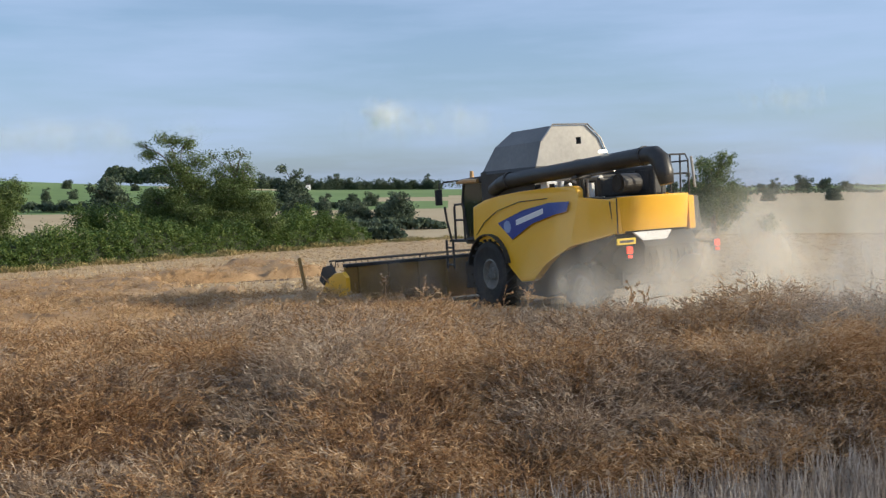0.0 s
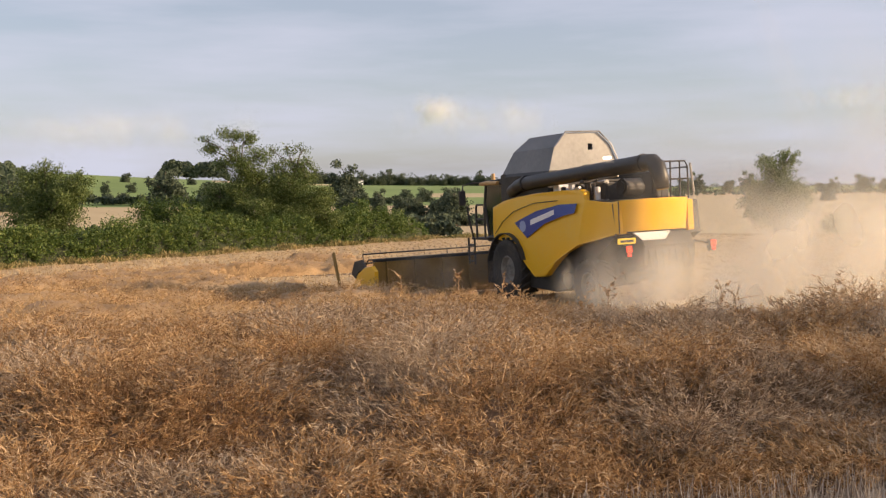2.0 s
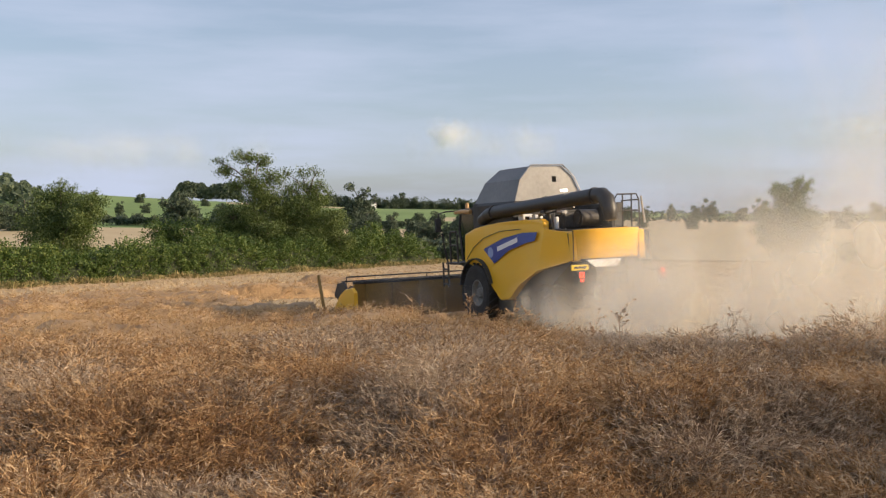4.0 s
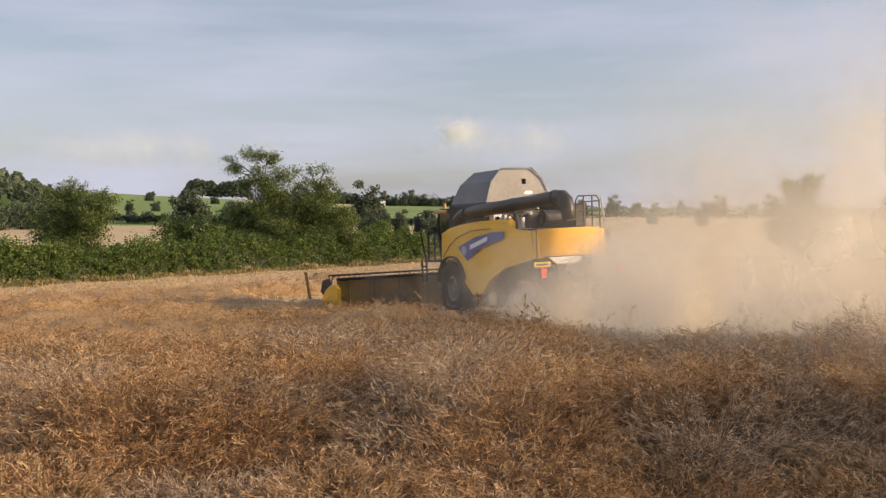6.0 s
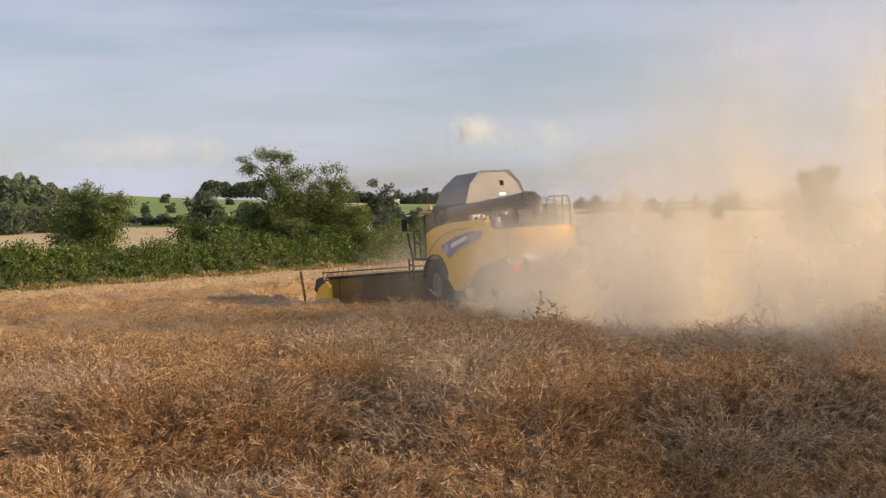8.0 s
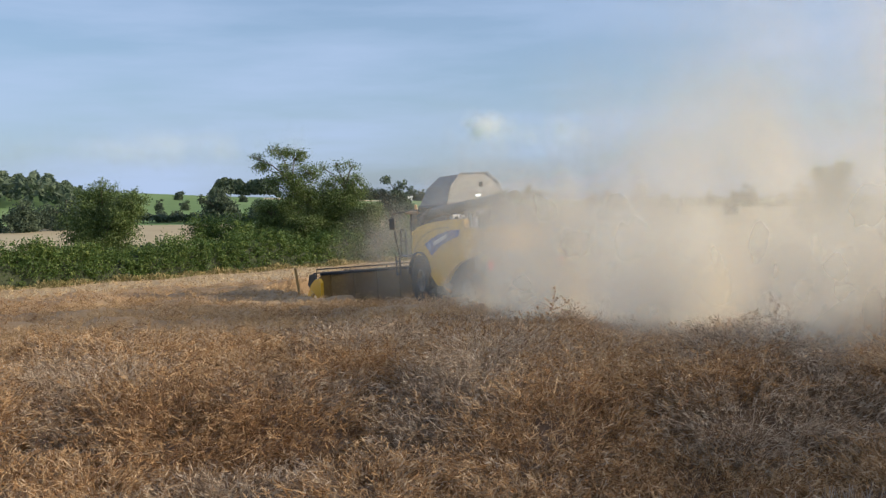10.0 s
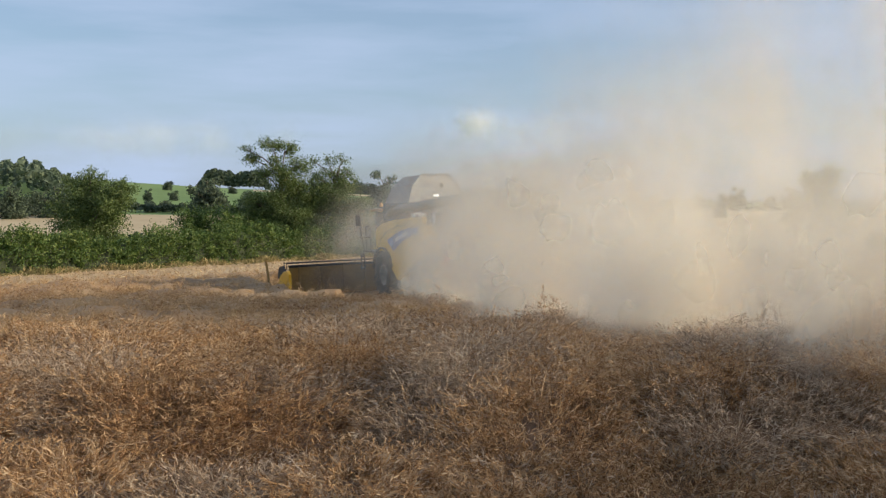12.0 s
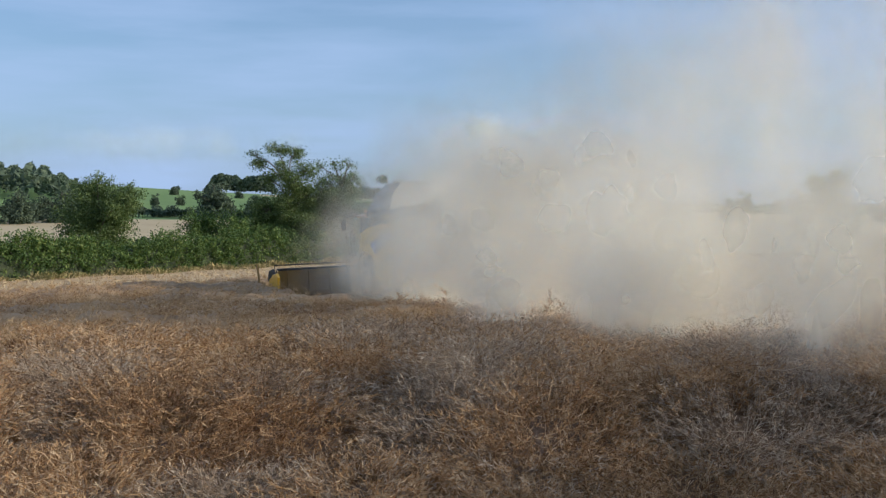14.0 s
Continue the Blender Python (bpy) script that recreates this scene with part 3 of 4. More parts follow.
def tree(name, m, height, width, lobes, n_leaf, leaf, seed, label, mat, trunk_r=0.16, bare=0.3, limbs=7, group=""):
    """A tapered trunk with limbs, and a crown of leaves in clumps round the limbs' ends."""
    rng = np.random.default_rng(seed)
    root = empty(name, m, label, "tree", group)
    bm = bmesh.new()
    bend = rng.normal(0, 0.04 * height, (4, 2))
    spine = [(0, 0, -0.2)] + [(bend[i, 0] * (i + 1) / 4, bend[i, 1] * (i + 1) / 4, height * 0.88 * (i + 1) / 4) for i in range(4)]
    tube(bm, spine, [trunk_r, trunk_r * 0.85, trunk_r * 0.6, trunk_r * 0.4, trunk_r * 0.15], 7)
    clumps = []
    for i in range(limbs):
        z0 = height * rng.uniform(bare * 0.7, 0.75)
        a = rng.uniform(0, math.tau)
        reach = width / 2 * rng.uniform(0.55, 1.0) * math.sin(math.pi * min(1, 0.25 + 0.75 * (z0 / height)))
        tip = Vector((math.cos(a) * reach, math.sin(a) * reach, min(height * 0.97, z0 + height * rng.uniform(0.08, 0.3))))
        start = Vector((0, 0, z0))
        midp = start.lerp(tip, 0.5) + Vector((0, 0, 0.04 * height))
        tube(bm, [start, midp, tip], [trunk_r * 0.4, trunk_r * 0.25, trunk_r * 0.08], 5)
        clumps.append((tip, width * rng.uniform(0.13, 0.24)))
    part("trunk", bm, BARK, root, smooth=True)
    for cx, cy, cz, r in lobes:
        clumps.append((Vector((cx * width, cy * width, cz * height)), r * width))
    weights = np.array([r ** 2.2 for _, r in clumps])
    pick = rng.choice(len(clumps), n_leaf, p=weights / weights.sum())
    d = rng.normal(size=(n_leaf, 3))
    d /= np.linalg.norm(d, axis=1, keepdims=True)
    # twigs inside each clump give tufts and gaps
    tufts = rng.normal(size=(len(clumps), 60, 3))
    tufts /= np.linalg.norm(tufts, axis=2, keepdims=True)
    tuft = tufts[pick, rng.integers(0, 60, n_leaf)]
    rad = np.array([r for _, r in clumps])[pick][:, None]
    cen = np.array([tuple(c) for c, _ in clumps])[pick]
    pts = cen + (tuft * rng.uniform(0.3, 1.0, (n_leaf, 1)) + d * 0.25 * rng.uniform(0, 1, (n_leaf, 1)) ** 0.5) * rad * [1, 1, 0.85]
    pts[:, 2] = np.maximum(pts[:, 2], height * 0.03)
    v, f = leaves(pts, leaf, rng)
    crown = new("crown", mesh_from("crown", v, f, mat))
    crown.parent = root
    return root


def ground_pose(x, y, rz=0.0, sink=0.05, s=1.0):
    return pose(x, y, gz(x, y) - sink, 0, 0, rz) @ Matrix.Scale(s, 4)


def airy_tree(name, m, trunk_top, trunk_r, clumps, n_leaf, leaf, seed, label):
    """A tree whose limbs show: each limb runs to a clump (x, y, z, radius, fill) and splits into twigs that end in leaf tufts."""
    rng = np.random.default_rng(seed)
    root = empty(name, m, label, "tree")
    bm = bmesh.new()
    tt = Vector(trunk_top)
    tube(bm, [(0, 0, -0.2), tt * 0.35 + Vector((0.12, 0, 0)), tt * 0.7 + Vector((-0.08, 0.05, 0)), tt], [trunk_r, trunk_r * 0.8, trunk_r * 0.6, trunk_r * 0.35], 7)
    share = np.array([c[3] ** 2 * c[4] for c in clumps])
    counts = (n_leaf * share / share.sum()).astype(int)
    pts = []
    for (cx, cy, cz, r, fill), count in zip(clumps, counts):
        c = Vector((cx, cy, cz))
        start = tt * min(0.95, max(0.25, (cz - 1.6) / tt.z))
        bend = start.lerp(c, 0.55) + Vector((0, 0, 0.25))
        tube(bm, [start, bend, c], [trunk_r * 0.38, trunk_r * 0.25, trunk_r * 0.12], 5)
        tufts = max(5, int(14 * r * r * fill) + 4)
        for _ in range(tufts):
            q = Vector(rng.normal(size=3)).normalized() * r * rng.uniform(0.45, 1.0)
            tip = c + Vector((q.x, q.y, q.z * 0.8))
            tube(bm, [c.lerp(start, 0.12), c.lerp(tip, 0.55) + Vector((0, 0, 0.06)), tip], [0.03, 0.02, 0.01], 3, False)
            k = count // tufts
            pts.append(np.array(tip) + rng.normal(size=(k, 3)) * [0.26, 0.26, 0.17] * (0.75 + 0.4 * r))
    part("trunk", bm, BARK, root, smooth=True)
    v, f = leaves(np.concatenate(pts), leaf, rng)
    crown = new("crown", mesh_from("crown", v, f, LEAF_TREE))
    crown.parent = root


# the ash behind the hedge: thin airy top on showing limbs, denser lower crown
airy_tree("ash_tree", ground_pose(-14.9, 78), (-0.2, 0, 6.6), 0.19,
          [(-1.1, 0, 8.6, 0.85, 0.8), (-2.6, 0.3, 7.5, 0.75, 0.7), (-2.8, -0.2, 8.15, 0.4, 0.6), (0.0, 0.3, 8.15, 0.8, 0.7), (1.1, 0, 7.0, 0.85, 0.8), (-0.6, -0.4, 6.9, 0.9, 0.8),
           (-1.5, 0.2, 6.2, 0.7, 0.8), (0.4, -0.3, 5.9, 1.1, 1.1), (1.2, 0.4, 5.0, 1.1, 1.2), (-0.3, -0.3, 4.4, 1.2, 1.3), (-1.9, 0, 3.9, 1.25, 1.3), (0.8, -0.4, 3.0, 1.5, 1.5),
           (-2.2, 0.2, 2.3, 1.5, 1.5), (-0.6, 0, 1.8, 1.7, 1.5)], 52000, 0.11, 31, "tall ash tree with a thin airy top behind the hedge")
airy_tree("thorn_tree", ground_pose(-11.2, 79), (0.1, 0, 5.9), 0.16,
          [(-1.7, 0, 7.4, 0.5, 0.35), (-0.7, 0.2, 7.65, 0.5, 0.3), (0.7, 0, 7.45, 0.6, 0.35), (1.2, -0.2, 6.6, 0.55, 0.4), (0.0, 0.2, 6.6, 0.8, 0.5), (-0.9, 0, 5.9, 0.9, 0.7),
           (0.9, 0.1, 5.5, 0.95, 0.9), (0.0, -0.2, 4.5, 1.5, 1.4), (1.8, 0, 3.7, 1.25, 1.4), (-1.6, 0, 3.7, 1.3, 1.4), (0.0, -0.4, 2.3, 1.8, 1.6), (2.5, 0, 2.2, 1.3, 1.4),
           (-2.2, 0, 2.0, 1.4, 1.4)], 52000, 0.11, 32, "dense dark-green tree with bare twigs at its top")
tree("hedge_bush", ground_pose(-19.5, 78), 4.9, 6.5, [(0, 0, 0.5, 0.34), (0.25, 0, 0.45, 0.28), (-0.28, 0, 0.45, 0.28)], 18000, 0.13, 33,
     "broad light-green bush behind the hedge", LEAF, 0.12, 0.2, 6)
tree("field_maple", ground_pose(-28.6, 74), 7.1, 6.0, [(0, 0, 0.62, 0.38), (0.22, 0, 0.5, 0.33), (-0.24, 0, 0.5, 0.33), (0.05, 0, 0.82, 0.2), (0, 0, 0.33, 0.4), (-0.15, 0, 0.75, 0.2), (0.2, 0, 0.3, 0.3), (-0.2, 0, 0.3, 0.3)],
     34000, 0.13, 34, "round dark-green tree beside the field hedge", LEAF_TREE, 0.18, 0.25, 6)
tree("hedge_bush", ground_pose(-6.8, 84), 3.6, 4.5, [(0, 0, 0.5, 0.36), (0.25, 0, 0.4, 0.28)], 12000, 0.13, 36, "green bush at the end of the hedge", LEAF, 0.1, 0.2, 5)
tree("field_oak", ground_pose(30.5, 92), 7.0, 7.2, [(0, 0, 0.62, 0.33), (0.22, 0, 0.48, 0.26), (-0.24, 0, 0.45, 0.27), (0, 0, 0.8, 0.2), (0, 0, 0.3, 0.33)],
     30000, 0.15, 35, "broad round oak standing alone in the field", LEAF_TREE, 0.25, 0.2, 7)
tree("field_bush", ground_pose(35.6, 92), 2.0, 2.6, [(0, 0, 0.5, 0.4)], 900, 0.2, 37, "small round bush beside the lone oak", LEAF_TREE, 0.06, 0.1, 4)

# far hedgerow trees: three grown kinds, copied along the hedge lines
KINDS = []
for k, (hh, ww) in enumerate(((9.0, 8.5), (7.0, 8.0), (10.5, 8.0))):
    KINDS.append(tree("hedgerow_tree", ground_pose(-62 + 20 * k, 232 + 6 * k), hh, ww,
                      [(0, 0, 0.6, 0.36), (0.25, 0, 0.42, 0.3), (-0.25, 0.1, 0.42, 0.3), (0, 0, 0.22, 0.42), (0.3, 0, 0.2, 0.32), (-0.3, 0, 0.2, 0.32), (0, 0.1, 0.42, 0.42)], 4200, 0.55, 41 + k,
                      "far dark-green hedgerow tree", LEAF_HAZED, 0.3, 0.15, 4, "far hedgerow trees"))
rng = random.Random(5)
LINES = [((-0.36, 250), (-0.22, 250), 6, 0.6), ((-0.14, 215), (0.02, 175), 9, 0.6), ((-0.30, 470), (-0.24, 470), 3, 0.8),
         ((-0.16, 640), (0.05, 660), 44, 0.85), ((-0.42, 300), (-0.36, 330), 4, 0.8), ((-0.11, 290), (0.01, 270), 6, 0.55), ((-0.36, 330), (-0.27, 345), 4, 0.6),
         ((0.10, 430), (0.46, 400), 17, 0.75), ((0.20, 250), (0.44, 240), 6, 0.5), ((-0.50, 190), (-0.42, 205), 4, 0.8)]
for (a0, d0), (a1, d1), count, size in LINES:
    for i in range(count):
        u = (i + rng.uniform(-0.3, 0.3)) / max(1, count - 1)
        az, d = a0 + (a1 - a0) * u, d0 + (d1 - d0) * u + rng.uniform(-8, 8)
        copy_thing(rng.choice(KINDS), ground_pose(az * d, d, rng.uniform(0, 360), 0.5, size * rng.uniform(0.65, 1.2)))


def far_wood(name, az0, az1, d, depth, height, n, seed, label, leaf=1.6):
    rg = np.random.default_rng(seed)
    az, dd = rg.uniform(az0, az1, n), d + rg.uniform(0, depth, n)
    x, y = az * dd, dd
    edge = np.clip(np.minimum((az - az0), (az1 - az)) / (az1 - az0) * 9, 0.15, 1)
    crown = 0.75 + 0.25 * np.abs(np.sin(az * 190) * np.sin(az * 83 + 1)) + 0.1 * np.sin(az * 400)
    z = ground_z(x, y) + height * crown * edge ** 0.5 * rg.uniform(0.05, 1, n) ** 0.5
    v, f = leaves(np.stack([x, y, z], 1), leaf, rg)
    stuff(name, v, f, LEAF_HAZED, label, "wood")


far_wood("far_wood", -0.275, -0.205, 730, 60, 15, 6000, 51, "dark wood on the far ridge", 2.2)
far_wood("hill_wood", -0.75, -0.405, 330, 150, 11, 14000, 52, "dense green wood on the hillside", 2.0)
for k, (a0, a1, d, hh) in enumerate(((-0.40, -0.20, 236, 2.2), (-0.20, -0.02, 238, 2.2), (-0.12, 0.06, 152, 1.6), (0.1, 0.5, 330, 2.2),
                                     (-0.45, -0.30, 118, 1.5), (-0.19, 0.08, 700, 8.0), (0.08, 0.5, 460, 3.0), (-0.05, 0.02, 118, 1.6))):
    far_wood("far_hedge", a0, a1, d, 4, hh, 2500, 60 + k, "far green field hedge", 0.9)


def far_house():
    x, y = -49.0, 640.0
    root = empty("far_house", ground_pose(x, y, 20, 0.05, 0.75), "small white farmhouse on the far ridge", "house")
    bm = bmesh.new()
    box(bm, (-1.9, -1.5, 0), (1.9, 1.5, 4.0))
    part("wall", bm, WHITE, root)
    bm = bmesh.new()
    prism(bm, [(-1.7, 4.0), (1.7, 4.0), (0, 5.4)], 0, -2.0, 2.0)
    part("roof", bm, DARK, root)


far_house()

# ---- combine harvester: x forward, y to its left, z up, from the ground under the front axle ----


def wheel(name, parent, r, width, at, rim_r, lugs, hub_out):
    w = new(name)
    w.parent = parent
    w.matrix_basis = Matrix.Translation(at)
    bm = bmesh.new()
    h = width / 2
    lathe(bm, [(rim_r, -h * 0.82), (r * 0.80, -h), (r * 0.93, -h * 0.92), (r * 0.965, -h * 0.6), (r * 0.97, 0), (r * 0.965, h * 0.6), (r * 0.93, h * 0.92),
               (r * 0.80, h), (rim_r, h * 0.82), (rim_r * 0.97, 0)], 40)
    part("tyre", bm, RUBBER, w)
    bm = bmesh.new()
    box(bm, (-r * 0.03, -h * 0.575, -r * 0.0375), (r * 0.03, h * 0.575, r * 0.0375), r * 0.008)
    lug = part("tread_lug", bm, RUBBER, w)
    for side in (-1, 1):
        for k in range(lugs):
            ob = lug if side < 0 and k == 0 else new("tread_lug", lug.data)
            ob.parent = w
            ob.matrix_basis = (Matrix.Rotation((k + (0.5 if side > 0 else 0)) * math.tau / lugs, 4, "Y")
                               @ Matrix.Translation((r * 0.975, side * h * 0.5, 0)) @ Matrix.Rotation(side * 0.65, 4, "X"))
    bm = bmesh.new()
    s = hub_out
    lathe(bm, [(rim_r * 0.99, s * h * 0.78), (rim_r * 0.90, s * h * 0.80), (rim_r * 0.82, s * h * 0.35), (rim_r * 0.45, s * h * 0.30), (rim_r * 0.40, s * h * 0.62),
               (rim_r * 0.2, s * h * 0.66), (0.01, s * h * 0.66), (0.01, -s * h * 0.2), (rim_r * 0.99, -s * h * 0.2)], 32)
    for k in range(8):
        a = k * math.tau / 8
        bmesh.ops.create_cone(bm, cap_ends=True, segments=6, radius1=0.03, radius2=0.03, depth=0.06,
                              matrix=Matrix.Translation((math.cos(a) * rim_r * 0.3, s * h * 0.68, math.sin(a) * rim_r * 0.3)) @ Matrix.Rotation(math.pi / 2, 4, "X"))
    part("rim", bm, DUSTY_SHADED_RIM, w, "pale dusty steel rim, toned down for shade round the wheel")
    return w


def build_combine():
    root = empty("combine_harvester", pose(4.86, 28.67, 0), "yellow combine harvester with raised grain-tank covers cutting rape", "combine harvester")
    # yellow flank with the wheel-arch cut-outs
    flank = [(0.86, 2.05), (0.88, 2.86), (0.2, 3.03), (-0.6, 3.13), (-1.5, 3.20), (-3.0, 3.25), (-3.85, 3.25), (-4.02, 3.16), (-4.06, 2.98), (-4.10, 2.92),
             (-5.42, 2.86), (-5.42, 2.07), (-4.83, 1.97), (-3.8, 1.78), (-3.2, 1.58), (-2.75, 1.33), (-2.4, 1.08), (-2.15, 0.90), (-2.0, 0.85), (-1.52, 0.81), (-1.36, 0.90),
             (-1.12, 1.18), (-0.7, 1.46), (-0.2, 1.68), (0.3, 1.83), (0.86, 1.90)]
    for side, y0, y1 in (("near", 1.40, 1.60), ("far", -1.10, -1.30)):
        bm = bmesh.new()
        prism(bm, flank, 1, y0, y1, 0.055, 3)
        # the flank bows inwards towards its rear end and its top
        for v in bm.verts:
            s = 1 if y1 > 0 else -1
            v.co.y -= s * (0.26 * max(0.0, (-v.co.x - 3.2) / 2.2) ** 1.6 + 0.10 * max(0.0, (v.co.z - 2.5) / 0.75) ** 2)
        part("side_panel", bm, YELLOW, root, "glossy yellow side panel")
    # seam of the raised shield and blue decal with a white bar for the name
    bm = bmesh.new()
    tube(bm, [(0.70, 1.605, 2.05), (0.2, 1.605, 2.42), (-0.5, 1.600, 2.72), (-1.6, 1.59, 2.93), (-2.9, 1.58, 2.98)], 0.012, 6)
    part("panel_seam", bm, DARK, root)
    bm = bmesh.new()
    prism(bm, [(-0.52, 2.38), (-1.22, 1.94), (-2.2, 2.35), (-3.3, 2.58), (-3.72, 2.63), (-3.82, 2.88), (-3.0, 2.87), (-1.8, 2.71), (-0.9, 2.48)], 1, 1.603, 1.609)
    for v in bm.verts:
        v.co.y -= 0.26 * max(0.0, (-v.co.x - 3.2) / 2.2) ** 1.6 + 0.10 * max(0.0, (v.co.z - 2.5) / 0.75) ** 2 - 0.006
    decal = part("decal", bm, BLUE, root, "blue swoosh decal with a white name bar")
    bm = bmesh.new()
    prism(bm, [(-1.45, 2.31), (-1.45, 2.46), (-2.75, 2.74), (-2.75, 2.60)], 1, 1.612, 1.618)
    part("name_bar", bm, WHITE, decal)
    bm = bmesh.new()
    prism(bm, [(-1.0 + 0.19 * math.cos(k * math.tau / 9), 2.28 + 0.17 * math.sin(k * math.tau / 9)) for k in range(9)], 1, 1.612, 1.617)
    part("emblem", bm, material("emblem_blue", [(0.2, 0.28, 0.5), (0.3, 0.38, 0.6)], rough=0.4, bump=0), decal)
    # rear hood
    bm = bmesh.new()
    hood = [(-5.36, 1.33), (-5.62, 1.16), (-5.78, 0.85), (-5.84, 0.4), (-5.80, -0.2), (-5.66, -0.58), (-5.42, -0.84), (-5.1, -1.02), (-4.6, -1.1), (-4.6, 1.2)]
    for _ in range(2):                      # round the plan
        cut = [hood[0]]
        for p, q in zip(hood, hood[1:]):
            cut += [(p[0] * 0.75 + q[0] * 0.25, p[1] * 0.75 + q[1] * 0.25), (p[0] * 0.25 + q[0] * 0.75, p[1] * 0.25 + q[1] * 0.75)]
        hood = cut + [hood[-1]]
    prism(bm, hood, 2, 2.10, 2.90, 0.05, 3)
    for v in bm.verts:
        if v.co.z < 2.3 and v.co.x < -5:
            v.co.x += 0.10
        v.co.z += 0.06 * (-v.co.x - 5.2)
    part("rear_hood", bm, YELLOW, root, "yellow rear hood, glossy in the sun")
    bm = bmesh.new()
    tube(bm, [(-5.40, 1.335, 2.08), (-5.40, 1.335, 2.90)], 0.015, 6)
    part("hood_seam", bm, DARK, root)
    bm = bmesh.new()
    prism(bm, [(-0.05, 2.09), (1.08, 2.09), (0.85, 1.92), (0.62, 1.72), (0.28, 1.72), (0.1, 1.9)], 0, -5.66, -5.58, 0.01)
    part("rear_plate", bm, WHITE, root, "pale plate below the rear hood")
    # dark core: chassis, threshing body, axle beams
    bm = bmesh.new()
    prism(bm, [(-5.3, 2.0), (-5.2, 2.85), (0.8, 2.85), (0.8, 1.7), (0.2, 1.15), (-0.9, 0.48), (-2.3, 0.42), (-3.2, 0.6), (-4.2, 1.35)], 1, -1.32, 1.36, 0.03)
    part("body", bm, DARK, root, "dark inner body and chassis")
    bm = bmesh.new()
    tube(bm, [(0, -1.5, 0.97), (0, 1.5, 0.97)], 0.16, 10)
    part("front_axle", bm, DARK, root)
    bm = bmesh.new()
    tube(bm, [(-4.0, -1.35, 0.75), (-4.0, 1.35, 0.75)], 0.1, 10)
    box(bm, (-4.15, -0.3, 0.7), (-3.85, 0.3, 1.4), 0.02)
    part("rear_axle", bm, DARK, root)
    # straw chopper and spreader at the tail
    bm = bmesh.new()
    prism(bm, [(-4.6, 2.05), (-5.55, 2.05), (-5.75, 1.75), (-5.7, 1.25), (-5.1, 1.05), (-4.5, 1.3)], 1, -0.75, 0.85, 0.03)
    chopper = part("straw_chopper", bm, DARK, root, "dark straw chopper and spreader at the tail")
    for k in range(7):
        bm = bmesh.new()
        y = -0.55 + k * 0.21
        prism(bm, [(-5.72, 1.72), (-5.82, 1.5), (-5.86, 1.15), (-5.6, 1.1)], 1, y - 0.015, y + 0.015)
        part("fin", bm, RUBBER, chopper)
    # number plate (bar only) and tail lamps on brackets
    bm = bmesh.new()
    box(bm, (-5.70, 1.06, 1.82), (-5.66, 1.60, 1.97), 0.01)
    plate = part("number_plate", bm, PLATE, root, "yellow rear plate with a dark bar")
    bm = bmesh.new()
    box(bm, (-5.708, 1.13, 1.865), (-5.702, 1.53, 1.925))
    part("plate_bar", bm, DARK, plate)
    for y in (1.46, -1.18):
        bm = bmesh.new()
        box(bm, (-5.85, y - 0.17, 1.50), (-5.72, y + 0.03, 1.80), 0.02)
        tube(bm, [(-5.75, y - 0.05, 1.7), (-5.3, y * 0.8, 1.8), (-5.0, y * 0.7, 1.9)], 0.035, 8)
        lampholder = part("lamp_bracket", bm, DARK, root)
        bm = bmesh.new()
        box(bm, (-5.89, y - 0.15, 1.62), (-5.852, y + 0.01, 1.78), 0.012)
        box(bm, (-5.89, y - 0.13, 1.52), (-5.852, y - 0.02, 1.59), 0.01)
        part("tail_lamp", bm, RED_LAMP, lampholder, "red tail lamp")
    # wheels
    wheels = [wheel("front_wheel", root, 0.97, 0.66, (0, 1.36, 0.97), 0.43, 22, 1), wheel("front_wheel", root, 0.97, 0.66, (0, -1.36, 0.97), 0.43, 22, -1),
              wheel("rear_wheel", root, 0.70, 0.50, (-4.0, 1.22, 0.70), 0.36, 20, 1), wheel("rear_wheel", root, 0.70, 0.50, (-4.0, -1.32, 0.70), 0.36, 20, -1)]
    # grain tank body
    bm = bmesh.new()
    prism(bm, [(-1.25, 2.85), (1.2, 2.85), (1.25, 3.75), (1.15, 3.84), (-1.25, 3.84), (-1.3, 3.7)], 0, -1.85, 0.62, 0.02)
    part("grain_tank", bm, DARK, root, "dark grain tank")
    # raised covers: a gambrel shell, open to the front, leaning back at its front edge
    prof = [(1.16, 3.80), (0.94, 4.50), (0.57, 4.90), (-0.57, 4.90), (-0.95, 4.55), (-1.30, 3.80)]

    def front_x(z):
        return 0.95 - (z - 3.80) * 0.62 if z < 4.6 else 0.16
    names = ("side_cover", "shoulder_cover", "top_cover", "shoulder_cover", "side_cover")
    for k, nm in enumerate(names):
        (ya, za), (yb, zb) = prof[k], prof[k + 1]
        n = Vector((0, zb - za, -(yb - ya))).normalized() * (-0.03)
        if nm == "top_cover":
            continue
        bm = bmesh.new()
        quad = [Vector((front_x(za), ya, za)), Vector((-1.80, ya, za)), Vector((-1.80, yb, zb)), Vector((front_x(zb), yb, zb))]
        a, b = [bm.verts.new(q) for q in quad], [bm.verts.new(q + n) for q in quad]
        bm.faces.new(a)
        bm.faces.new(b)
        for i in range(4):
            bm.faces.new((a[i], a[(i + 1) % 4], b[(i + 1) % 4], b[i]))
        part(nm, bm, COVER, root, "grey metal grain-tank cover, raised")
    bm = bmesh.new()
    rear = [(y * 0.995, z) for y, z in prof]
    verts = [bm.verts.new((-1.84 + (z - 3.8) * 0.03, y, z)) for y, z in rear]
